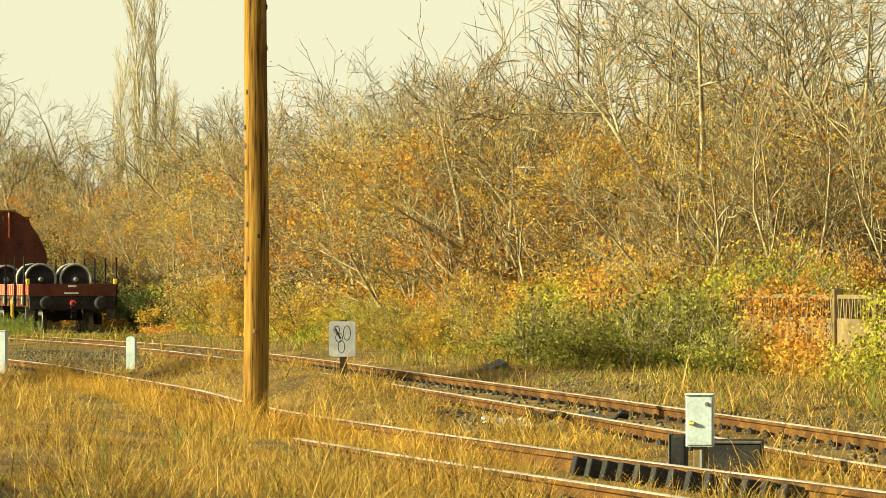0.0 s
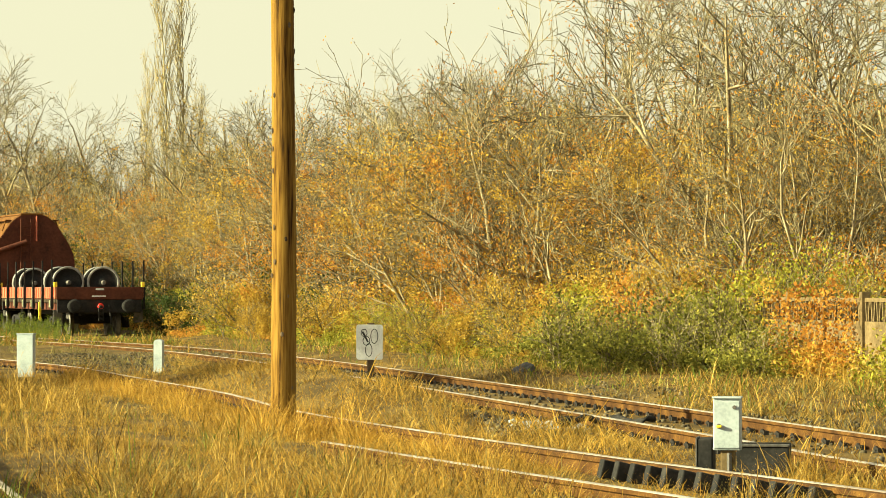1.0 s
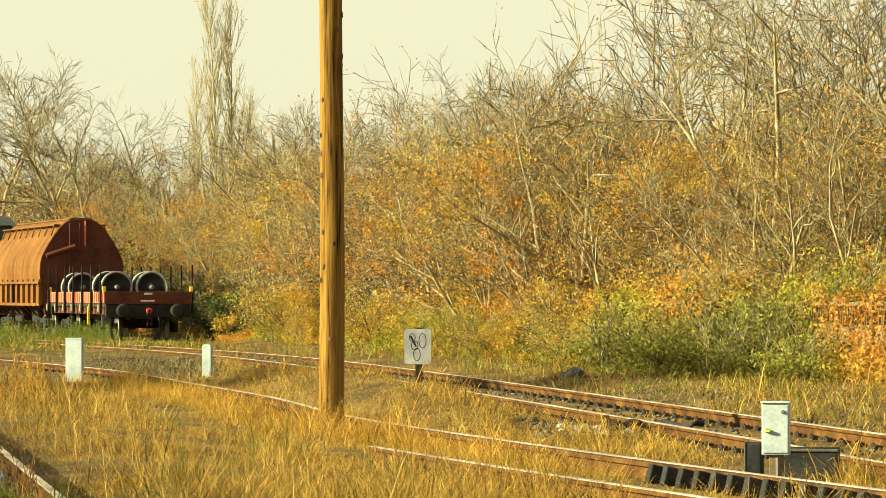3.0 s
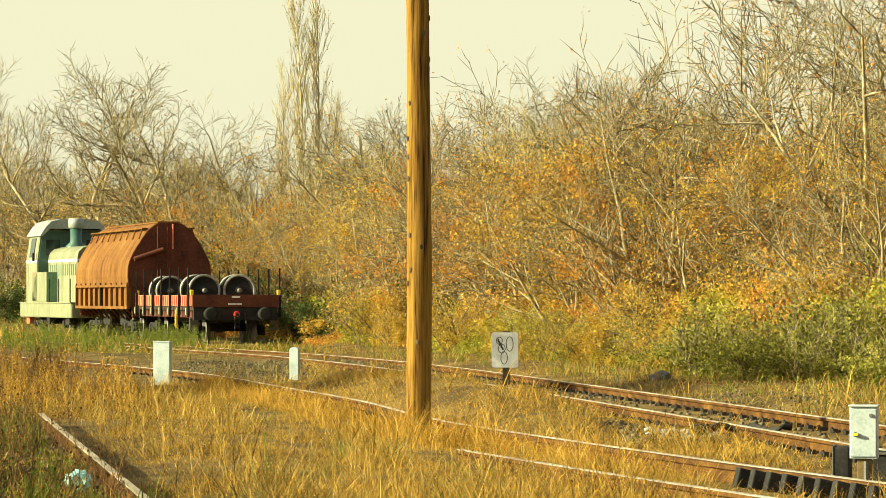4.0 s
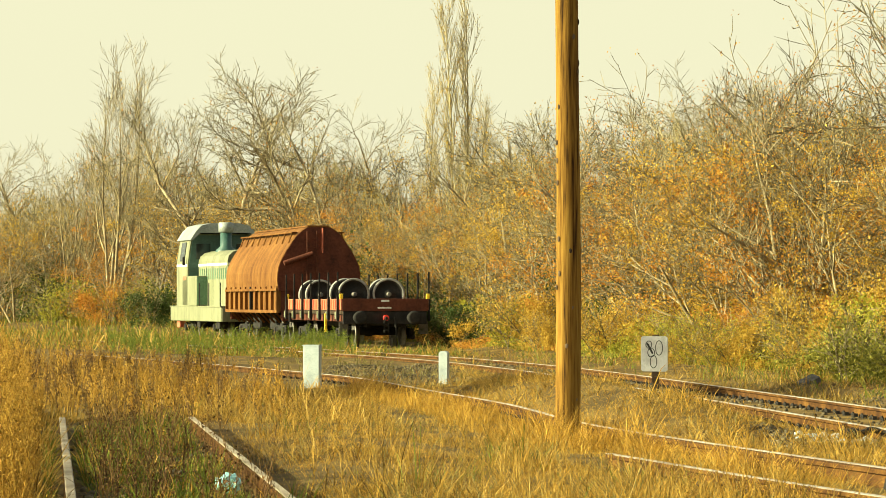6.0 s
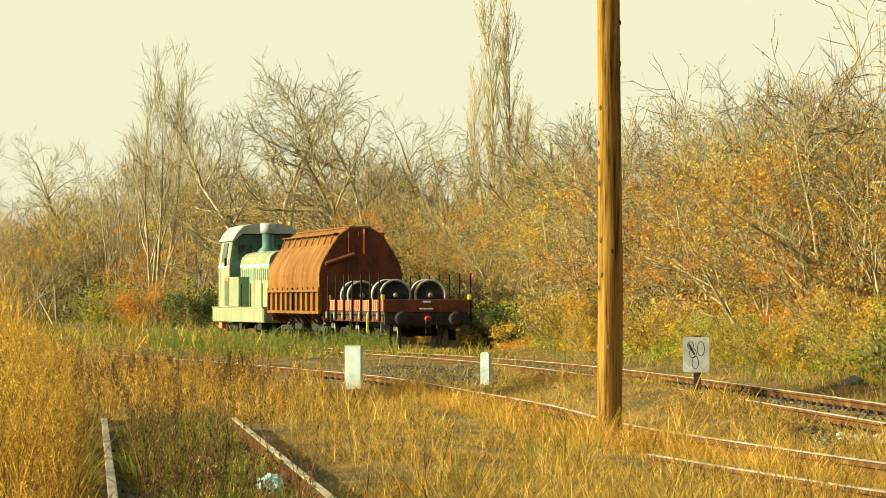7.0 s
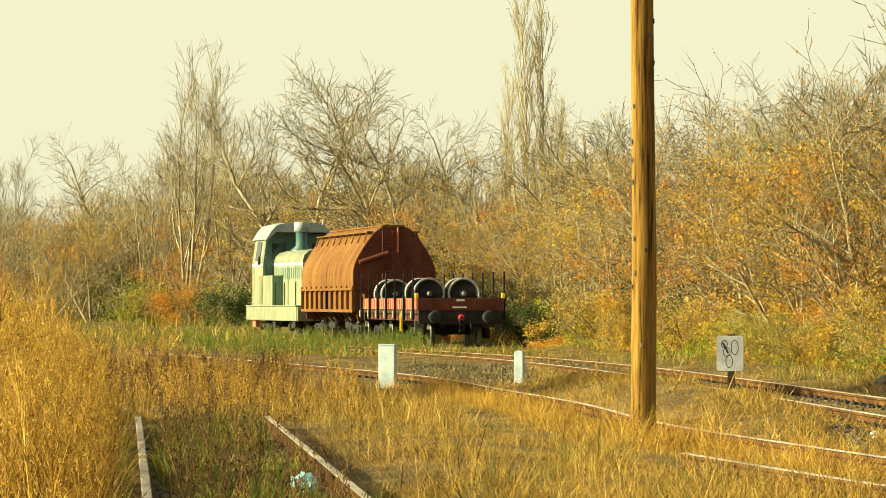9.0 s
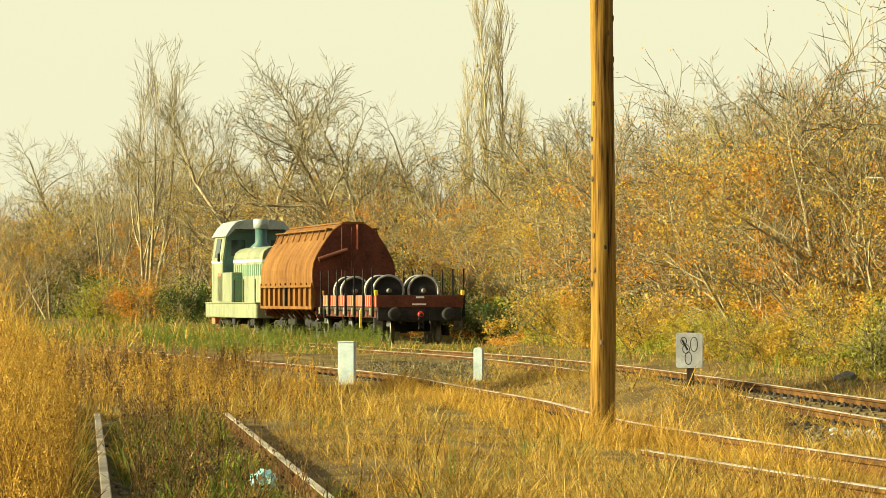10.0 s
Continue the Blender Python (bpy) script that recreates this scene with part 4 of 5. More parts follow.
scatter(make_tree("golden_tree", "small tree with thinning golden leaves", 59, 5.5, 3, SMALL, M_BARK, M_TWIG, M_LEAF_GOLD, 6000, 0.036, 0.4),
        [(6.0, 88, 5.4, 0), (8.5, 80, 4.8, 140), (2.6, 112, 5.2, 200), (12.3, 76, 4.6, 30), (-9.1, 180, 6.0, 10), (-26.5, 215, 6.8, 250), (0.8, 128, 4.6, 77), (14.3, 72, 4.4, 5), (5.5, 94, 4.6, 140), (-14.0, 190, 7.0, 20), (-2.1, 150, 5.0, 12), (8.4, 90, 5.4, 280), (10.5, 80, 4.6, 60)], 5.5)

# two unseen trees, added left of the view to throw shade across the tracks
scatter(make_tree("evergreen_tree", "unseen dense evergreen tree, added to cast shade on the tracks", 83, 9.0, 2, SMALL, M_BARK, M_TWIG, M_LEAF_DARK, 9000, 0.1, 0.2),
        [(-16.5, 54.5, 9.6, 0), (-17.5, 57.5, 8.0, 120)], 9.0)


# ---- the thicket behind the fence: many slender trees, as high as the wood stands over each bearing ----
RIDGE = [(-0.2, 0.04), (-0.145, 0.043), (-0.134, 0.026), (-0.127, 0.03), (-0.115, 0.043), (-0.09, 0.045), (-0.065, 0.05), (-0.043, 0.05), (-0.02, 0.043),
         (0.0, 0.047), (0.02, 0.05), (0.034, 0.053), (0.057, 0.057), (0.088, 0.06), (0.104, 0.062), (0.23, 0.066)]


def ridge_at(b):
    return float(np.interp(b, [p[0] for p in RIDGE], [p[1] for p in RIDGE]))


def fence_y(b):
    """Where a line of sight of slope b meets the fence."""
    ys = np.arange(40.0, 200.0, 1.0)
    return float(np.interp(-b, [-line_x(y, FENCE) / y for y in ys], ys))


def thicket():
    rng = random.Random(88)
    kinds = [(make_tree("thicket_tree", "slender bare tree in the thicket", 71, 7.0, 3, SLENDER, M_BARK, M_TWIG, M_LEAF_RUST, 1500, 0.034, 0.3), []),
             (make_tree("thicket_tree", "crooked bare tree with a few golden leaves", 73, 7.0, 2, CROOKED, M_BARK, M_TWIG, M_LEAF_GOLD, 1800, 0.034, 0.4), [])]
    for i in range(46):
        b = -0.135 + 0.35 * (i + rng.uniform(-0.4, 0.4)) / 45
        y = fence_y(b) + rng.uniform(5, 32)
        h = (ridge_at(b) * y + 1.35) * rng.uniform(0.65, 1.0)
        kinds[i % 2][1].append((b * y, y, h, rng.uniform(0, 360)))
    for proto, places in kinds:
        scatter(proto, places, 7.0)


SLENDER = dict(thin=0.012, levels=3, kids=[8, 5, 4], angle=[40, 42, 40], len=[2.8, 1.4, 0.8], up=[0.04, 0.09, 0.08, 0.06], wobble=0.1, taper=0.82, r=0.08)
SLENDER["from"] = [0.2, 0.2, 0.15]
CROOKED = dict(thin=0.012, levels=3, kids=[8, 6, 4], angle=[58, 48, 44], len=[3.0, 1.5, 0.8], up=[0.03, 0.07, 0.06, 0.05], wobble=0.19, taper=0.8, r=0.1)
CROOKED["from"] = [0.18, 0.15, 0.15]
thicket()


def make_bush(name, label, seed, blobs, spread, high, leaf_mat, leaves, leaf, category="bush"):
    rng, nr = random.Random(seed), np.random.default_rng(seed)
    t = thing(name, label, category, group="bushes along the fence")
    wood, twigs, tips = Tubes(), Tubes(), []
    for s in range(6):
        a = 2 * math.pi * s / 6
        grow(rng, wood, twigs, tips, Vector((rng.gauss(0, spread * 0.4), rng.gauss(0, 0.25), -0.1)), Vector((math.cos(a) * 0.5, math.sin(a) * 0.5, 1)).normalized(), high * rng.uniform(0.6, 1.05), 0.02, 0, SHRUB)
    part("branch_mass", mesh_of("branch_mass", wood.v + twigs.v, wood.f + [tuple(i + len(wood.v) for i in f) for f in twigs.f], M_TWIG), None, t)
    pts = []
    n = leaves // blobs
    for b in range(blobs):
        c = np.array([nr.normal(0, spread * 0.5), nr.normal(0, spread * 0.35), high * nr.uniform(0.15, 0.85) ** 1.3])
        g = nr.normal(0, 0.5, (n, 3))
        k = nr.uniform(0.5, 1.3)
        pts.append(c + g * np.array([spread * 0.3, spread * 0.28, high * 0.24]) * k)
    tp = np.array([tuple(v) for v in tips])
    pts.append(tp[nr.integers(0, len(tp), leaves // 3)] + nr.normal(0, 0.09, (leaves // 3, 3)))
    pts = np.concatenate(pts)
    pts[:, 2] = np.abs(pts[:, 2])
    q, f = leaf_quads(pts, leaf, nr)
    part("foliage", quick_mesh("foliage", q, f, leaf_mat, 4), None, t)
    return t


scatter(make_bush("bramble_bush", "dense green bramble bush on the bank", 3, 20, 2.1, 0.8, M_LEAF_GREEN, 4800, 0.036),
        [(7.7, 63, 1.0, 0), (8.7, 61, 1.0, 90), (9.3, 60, 0.95, 200), (7.0, 66, 0.7, 40), (8.3, 62, 1.05, 280), (9.9, 60, 1.0, 20), (7.4, 65, 0.9, 110), (8.7, 58, 0.8, 310), (7.8, 60, 0.7, 10)])
scatter(make_bush("lime_shrub", "light green shrub with small leaves", 5, 14, 1.2, 1.5, M_LEAF_LIME, 4200, 0.03),
        [(5.4, 84, 0.75, 0), (6.3, 80, 0.7, 70), (6.8, 77, 0.65, 130), (10.6, 63, 1.15, 15), (10.7, 62, 0.9, 100), (4.7, 87, 0.75, 200), (1.3, 112, 0.8, 20), (-17.1, 195, 1.4, 0), (-22.0, 200, 1.6, 33), (5.7, 82, 0.6, 10), (-8.4, 165, 1.5, 10)])
scatter(make_bush("golden_shrub", "golden yellow autumn shrub by the fence", 7, 14, 1.4, 1.5, M_LEAF_GOLD, 4000, 0.03),
        [(7.3, 74, 0.85, 0), (3.8, 98, 1.0, 50), (7.9, 70, 0.7, 160), (4.7, 92, 0.8, 100), (7.3, 80, 1.0, 210), (2.2, 108, 1.2, 0), (5.8, 79, 0.7, 20), (5.1, 84, 0.65, 110), (6.9, 73, 0.6, 40), (11.4, 62, 0.8, 70), (8.4, 78, 1.1, 10), (9.3, 74, 1.1, 80), (10.2, 70, 1.1, 200), (6.5, 90, 1.2, 30), (1.5, 116, 1.0, 60), (2.2, 104, 0.7, 160)])
scatter(make_bush("rusty_shrub", "rust-brown autumn shrub by the fence", 9, 14, 1.5, 1.7, M_LEAF_RUST, 4000, 0.03),
        [(6.7, 84, 0.9, 0), (11.9, 66, 1.0, 60), (5.6, 95, 1.1, 150), (2.9, 112, 1.1, 10), (-19.2, 195, 1.5, 5), (12.8, 66, 1.0, 160), (10.4, 76, 1.2, 100), (11.4, 70, 1.1, 30), (8.0, 84, 1.1, 190)])
scatter(make_bush("dark_thicket", "dark evergreen thicket in the shade", 13, 12, 1.6, 1.9, M_LEAF_DARK, 3200, 0.055),
        [(-4.8, 165, 1.8, 0), (-1.2, 155, 1.3, 90), (2.9, 118, 0.75, 30), (4.9, 103, 0.8, 0), (-24.1, 215, 1.5, 10), (4.8, 112, 1.4, 50), (-2.3, 137, 0.8, 10), (-0.7, 119, 0.55, 40), (0.0, 118, 0.75, 130), (-1.5, 128, 0.7, 200), (-15.9, 185, 1.0, 70)])


# ---- the far wood: one mass of twigs and leaves ----
def far_wood():
    nr = np.random.default_rng(77)
    t = thing("far_wood", "hazy brown thicket of bare trees", "woods", kind="stuff")
    n = 52000
    b = nr.uniform(-0.2, 0.231, n)
    edge = np.interp(b, np.linspace(-0.2, 0.231, 60), [fence_y(v) for v in np.linspace(-0.2, 0.231, 60)])
    y = edge + nr.uniform(18, 60, n)
    x = b * y
    ridge = (np.interp(b, [p[0] for p in RIDGE], [p[1] for p in RIDGE]) * y + 1.35) * (0.66 + 0.1 * np.sin(b * 136) + 0.06 * np.sin(b * 345 + y))
    z = ridge * nr.uniform(0.0, 1.0, n)
    up = np.stack([nr.normal(0, 0.5, n), nr.normal(0, 0.5, n), np.abs(nr.normal(0.7, 0.5, n))], 1)
    up /= np.linalg.norm(up, axis=1)[:, None]
    ln = nr.uniform(0.6, 2.4, n)[:, None]
    p = np.stack([x, y, z], 1)
    w = nr.uniform(0.01, 0.034, n)[:, None]
    e1 = np.cross(up, np.array([0.0, 1.0, 0.0]))
    e1 /= np.linalg.norm(e1, axis=1)[:, None] + 1e-6
    e2 = np.cross(up, e1)
    v = np.stack([p - e1 * w, p + e1 * w, p + e2 * w * 1.6, p + up * ln], 1).reshape(-1, 3)
    k = np.arange(n)[:, None] * 4
    f = np.concatenate([k + np.array([[0, 1, 3]]), k + np.array([[1, 2, 3]]), k + np.array([[2, 0, 3]])])
    part("twigs", quick_mesh("twigs", v, f, M_FARWOOD, 3), None, t)["kind"] = "stuff"
    # leaves hang in clumps; the dark ones stand in for shaded gaps
    for mat, clumps, size, low in ((M_LEAF_GOLD, 420, 0.055, 0.75), (M_LEAF_RUST, 520, 0.055, 0.8), (M_FARWOOD, 400, 0.1, 0.85), (M_LEAF_LIME, 90, 0.065, 0.55), (M_LEAF_DARK, 200, 0.1, 0.5)):
        i = nr.integers(0, n, clumps)
        m = clumps * 60
        wide = np.repeat(nr.uniform(0.2, 0.75, clumps), 60)[:, None]
        pts = np.repeat(p[i] * np.array([1, 1, low]), 60, 0) + nr.normal(0, 1, (m, 3)) * wide
        pts[:, 2] = np.abs(pts[:, 2])
        q, f = leaf_quads(pts, size, nr)
        part("leaves", quick_mesh("leaves", q, f, mat, 4), None, t)["kind"] = "stuff"


far_wood()


# ---- the tangle of weeds and creepers along the fence ----
def fence_tangle():
    nr = np.random.default_rng(31)
    t = thing("creeper_tangle", "tangle of green, golden and rusty creepers over the fence", "creepers", kind="stuff")
    n = 115000
    y = 44 + 106 * nr.uniform(0, 1, n) ** 0.9
    u = nr.uniform(0, 1, n)
    x = np.empty(n)
    top = np.empty(n)
    tone = np.empty(n)
    for i in range(n):
        c, f = line_x(y[i], TRACK_C) + 1.3, line_x(y[i], FENCE) + 0.5
        x[i] = c + (f - c) * u[i]
        g = noise.noise((x[i] * 0.8, y[i] * 0.3, 3))
        h = (0.2 + 1.15 * u[i] ** 1.6) * (0.85 + 0.75 * g)
        if y[i] < 58:
            h = max(h, 0.3 + 0.6 * u[i]) * 0.95
        top[i] = max(0.08, h)
        tone[i] = noise.noise((x[i] * 0.45, y[i] * 0.16, 8)) + nr.normal(0, 0.13) + (0.12 if 62 < y[i] < 90 else -0.1)
    z0 = np.array([ground_z(a, b) for a, b in zip(x, y)])
    p = np.stack([x, y, z0 + top * nr.uniform(0.0, 1.0, n) ** 0.6], 1)
    bands = ((M_LEAF_RUST, -9, -0.3), (M_LEAF_GOLD, -0.3, -0.08), (M_STRAW, -0.08, 0.08), (M_LEAF_LIME, 0.08, 0.28), (M_LEAF_GREEN, 0.28, 9))
    for mat, lo, hi in bands:
        k = (tone >= lo) & (tone < hi)
        q, f = leaf_quads(p[k], 0.033, nr)
        part("leaves", quick_mesh("leaves", q, f, mat, 4), None, t)["kind"] = "stuff"

    # a curtain of creepers that hangs over the panels, with bare gaps
    n = 42000
    y = nr.uniform(42, 135, n)
    g = np.array([noise.noise((v * 0.31, 0, 4)) + 0.5 * noise.noise((v * 1.1, 0, 9)) for v in y])
    fx = np.array([line_x(v, FENCE) for v in y])
    u = nr.uniform(0, 1, n)
    z = 0.2 + u * (1.2 + 0.5 * g) + nr.normal(0, 0.05, n)
    p = np.stack([fx - 0.12 - np.abs(nr.normal(0, 0.16, n)) * (1.3 - u), y, z], 1)
    tone = np.array([noise.noise((v * 0.17, 5, 2)) for v in y]) + nr.normal(0, 0.12, n)
    for mat, lo, hi in ((M_LEAF_RUST, -9, -0.12), (M_LEAF_GOLD, -0.12, 0.14), (M_LEAF_LIME, 0.14, 9)):
        k = (tone >= lo) & (tone < hi) & (g > -0.3)
        q, f = leaf_quads(p[k], 0.034, nr)
        part("leaves", quick_mesh("leaves", q, f, mat, 4), None, t)["kind"] = "stuff"


fence_tangle()


# ---- grass ----
def blades(name, label, mat, xs, ys, high, width, seed, lean=0.35, tuft=0, spread=0.12):
    """Bent blades; with tuft, that many spring from each place and fan out."""
    nr = np.random.default_rng(seed)
    z = np.array([ground_z(a, b) for a, b in zip(xs, ys)])
    lumps = np.array([noise.noise((a * 1.5, b * 0.55, 5.5)) + 0.5 * noise.noise((a * 0.5, b * 0.2, 2.5)) for a, b in zip(xs, ys)])
    high = np.broadcast_to(high, len(xs)) * nr.uniform(0.6, 1.3, len(xs)) * np.clip(1 + 1.7 * lumps, 0.25, 2.1)
    c = nr.uniform(0, 2 * np.pi, len(xs))
    if tuft:
        xs, ys, z, high, c = (np.repeat(v, tuft) for v in (xs, ys, z, high, c))
    n = len(xs)
    own = nr.uniform(0, 2 * np.pi, n)
    c = np.where(nr.random(n) < 0.35, c, own) if tuft else own
    r = spread * nr.uniform(0, 1, n) if tuft else np.zeros(n)
    p = np.stack([xs + np.cos(own) * r, ys + np.sin(own) * r, z - 0.02], 1)
    a = nr.uniform(0, 2 * np.pi, n)
    h = high * nr.uniform(0.4, 1.2, n)
    s = np.stack([np.cos(a), np.sin(a), np.zeros(n)], 1) * (width * nr.uniform(0.6, 1.4, n))[:, None]
    tilt = np.clip(np.abs(nr.normal(0, lean, n)) + lean * 0.25, 0, 1.4)
    flat = np.stack([np.cos(c), np.sin(c), np.zeros(n)], 1)
    up = np.array([[0.0, 0.0, 1.0]])
    def reach(a, part_of):
        return (flat * np.sin(a)[:, None] + up * np.cos(a)[:, None]) * (h * part_of)[:, None]
    low = p + reach(tilt * 0.7, 0.4)
    mid = low + reach(np.minimum(tilt * 1.35, 1.7), 0.35)
    tip = mid + reach(np.minimum(tilt * 2.1, 2.3), 0.3)
    if not tuft:
        v = np.stack([p - s, p + s, mid + s * 0.7, mid - s * 0.7, tip], 1).reshape(-1, 3)
        k = np.arange(n)[:, None] * 5
        f = np.concatenate([k + np.array([t]) for t in ([0, 1, 2], [0, 2, 3], [3, 2, 4])])
        return tagged(new(name, quick_mesh(name, v, f, mat, 3)), label, "grass", kind="stuff")
    v = np.stack([p - s, p + s, low + s * 0.85, low - s * 0.85, mid + s * 0.6, mid - s * 0.6, tip], 1).reshape(-1, 3)
    k = np.arange(n)[:, None] * 7
    f = np.concatenate([k + np.array([t]) for t in ([0, 1, 2], [0, 2, 3], [3, 2, 4], [3, 4, 5], [5, 4, 6])])
    ob = new(name, quick_mesh(name, v, f, mat, 3))
    tagged(ob, label, "grass", kind="stuff")
    return ob


def weeds(name, label, mat, xs, ys, high, seed, sprigs=14, heads=3, head=0.013):
    """Tall dry weeds: a stem each, side sprigs along it and seed heads on them."""
    nr = np.random.default_rng(seed)
    n = len(xs)
    z = np.array([ground_z(a, b) for a, b in zip(xs, ys)])
    h = np.broadcast_to(high, n) * nr.uniform(0.4, 1.25, n)
    a = nr.uniform(0, 2 * np.pi, n)
    top = np.stack([xs + np.cos(a) * h * 0.15, ys + np.sin(a) * h * 0.15, z + h], 1)
    foot = np.stack([xs, ys, z - 0.03], 1)

    def slivers(p, q, w):
        m = len(p)
        b = nr.uniform(0, 2 * np.pi, m)
        s = np.stack([np.cos(b), np.sin(b), np.zeros(m)], 1) * w
        e = np.stack([-np.sin(b), np.cos(b), np.zeros(m)], 1) * w
        v = np.stack([p - s, p + s, p + e, q], 1).reshape(-1, 3)
        k = np.arange(m)[:, None] * 4
        return v, np.concatenate([k + np.array([[0, 1, 3]]), k + np.array([[1, 2, 3]]), k + np.array([[2, 0, 3]])])
    v1, f1 = slivers(foot, top, 0.006)
    i = np.repeat(np.arange(n), sprigs)
    u = nr.uniform(0.25, 1.0, len(i))[:, None]
    base = foot[i] + (top[i] - foot[i]) * u
    b = nr.uniform(0, 2 * np.pi, len(i))
    ln = (h[i] * nr.uniform(0.1, 0.3, len(i)))[:, None] * (1.25 - u)
    end = base + np.stack([np.cos(b), np.sin(b), nr.uniform(1.0, 3.2, len(i))], 1) * ln
    v2, f2 = slivers(base, end, 0.0035)
    j = np.repeat(np.arange(len(i)), heads)
    pts = base[j] + (end - base)[j] * nr.uniform(0.3, 1.05, len(j))[:, None] + nr.normal(0, 0.012, (len(j), 3))
    q, f3 = leaf_quads(pts, head, nr)
    f3 = np.concatenate([f3[:, [0, 1, 2]], f3[:, [0, 2, 3]]])
    verts = np.concatenate([v1, v2, q])
    faces = np.concatenate([f1, f2 + len(v1), f3 + len(v1) + len(v2)])
    tagged(new(name, quick_mesh(name, verts, faces, mat, 3)), label, "weeds", kind="stuff")


def clear_of_rails(x, y, wide=0.12):
    ok = np.ones(len(x), bool)
    for tab, y0, y1, offs in ((TRACK_B, 20, 128, (0, 1.507)), (TRACK_A, 16, 96, (0,)), (TRACK_A, 16, 33, (1.507,)), (TRACK_E, 14, 43, (0, 1.507))):
        lx = np.array([line_x(v, tab) for v in y])
        for o in offs:
            ok &= ~((np.abs(x - lx + o) < wide) & (y > y0) & (y < y1))
    la = np.array([line_x(v, TRACK_A) for v in y])
    return ok & ~((y > 24.2) & (y < 29.8) & (x > la - 0.5) & (x < la + 0.02))


def field(n, y0, y1, s0, s1, seed, power=1.0, patch=-1.0):
    nr = np.random.default_rng(seed)
    y = y0 + (y1 - y0) * nr.uniform(0, 1, n) ** power
    x = nr.uniform(s0, s1, n) * y
    g = np.array([noise.noise((a * 0.9, b * 0.4, seed)) for a, b in zip(x, y)])
    keep = g > patch
    return x[keep], y[keep]


def lines(y):
    return [np.array([line_x(v, t) for v in y]) for t in (TRACK_A, TRACK_B, TRACK_C, TRACK_E)]


def grass():
    # foreground between the siding and the turnout
    for seed, mat, tone, high, many in ((1, M_STRAW, "golden", 0.2, 13000), (51, M_STRAW_RED, "orange", 0.22, 12000), (52, M_DARKWEED, "brown", 0.16, 4500), (57, M_OLIVE, "olive", 0.2, 9000)):
        x, y = field(many, 17, 62, -0.154, 0.208, seed, 1.3, -0.15)
        a, b, c, e = lines(y)
        keep = (x < a - 0.1) & ((x > e + 0.08) | (y > 43.5)) & clear_of_rails(x, y, 0.11)
        blades("dry_grass", "matted tufts of dry %s grass" % tone, mat, x[keep], y[keep], high, 0.0024, seed, 1.35, 10, 0.26)
    x, y = field(1500, 18, 60, -0.154, 0.208, 53, 1.2, 0.14)
    a, b, c, e = lines(y)
    keep = (x < a - 1.6) & ((x > e + 0.4) | (y > 44)) & clear_of_rails(x, y, 0.2)
    blades("tall_grass", "taller arching clumps of pale dry grass", M_STRAW, x[keep], y[keep], 0.34, 0.0026, 54, 0.8, 18, 0.14)
    x, y = field(30000, 17, 62, -0.154, 0.208, 21, 1.2)
    a, b, c, e = lines(y)
    keep = (x < a - 1.3) & ((x > e + 0.15) | (y > 44)) & clear_of_rails(x, y, 0.15)
    blades("matted_grass", "matted withered grass close to the ground", M_STRAW_RED, x[keep], y[keep], 0.16, 0.004, 22, 1.3)
    x, y = field(2600, 18, 60, -0.154, 0.208, 23, 1.2, 0.0)
    a, b, c, e = lines(y)
    keep = (x < a - 1.8) & ((x > e + 0.4) | (y > 44)) & clear_of_rails(x, y, 0.2)
    weeds("seed_stalks", "thin dry weed stalks among the grass", M_STRAW, x[keep], y[keep], 0.38, 24, 8, 3, 0.006)
    # between the turnout and the main track
    x, y = field(30000, 18, 92, -0.054, 0.208, 2, 1.2)
    a, b, c, e = lines(y)
    keep = (x > a + 0.1) & (x < b - 1.6) & clear_of_rails(x, y, 0.13) & ((y < 62) | (x > -0.3))
    blades("short_dry_grass", "short dry yellow grass between the rails", M_STRAW, x[keep], y[keep], 0.19, 0.003, 3, 1.25, 8, 0.26)
    x, y = field(36000, 17, 100, -0.077, 0.208, 25, 1.2)
    a, b, c, e = lines(y)
    keep = (x > a - 1.3) & (x < b + 0.1) & clear_of_rails(x, y, 0.2) & ((y < 62) | (x > -0.3))
    blades("sparse_grass", "sparse withered grass in the ballast", M_STRAW_RED, x[keep], y[keep], 0.14, 0.0045, 26, 1.2)
    # taller fringes along the near rail, matted straw on the mound, a ring round the pole
    x, y = field(26000, 30, 64, -0.06, 0.14, 61)
    a, b, c, e = lines(y)
    keep = (x > a - 1.1) & (x < a - 0.1)
    blades("rail_fringe", "dry golden grass leaning over the near rail", M_STRAW_RED, x[keep], y[keep], 0.24, 0.003, 62, 0.9, 7, 0.16)
    x, y = field(52000, 22, 66, -0.04, 0.2, 63, 1.1)
    a, b, c, e = lines(y)
    keep = (x > a + 0.1) & (x < b - 1.6) & clear_of_rails(x, y, 0.12)
    blades("mound_straw", "matted orange straw on the low mound", M_STRAW_RED, x[keep][::2], y[keep][::2], 0.22, 0.005, 64, 1.4)
    blades("mound_weeds", "matted olive weeds on the low mound", M_OLIVE, x[keep][1::2], y[keep][1::2], 0.16, 0.005, 69, 1.4)
    nr = np.random.default_rng(65)
    t, r = nr.uniform(0, 6.28, 90), nr.uniform(0.12, 0.5, 90)
    blades("pole_grass", "dry grass round the foot of the pole", M_STRAW, 1.09 + r * np.cos(t), 40.3 + r * np.sin(t), 0.34, 0.003, 66, 0.9, 12, 0.1)
    x, y = field(60000, 33, 74, 0.06, 0.208, 67)
    a, b, c, e = lines(y)
    keep = (x > b + 0.3) & (x < c + 2.5)
    blades("verge_tufts", "dry grass beyond the main track", M_STRAW, x[keep][::2], y[keep][::2], 0.17, 0.0045, 68, 1.2)
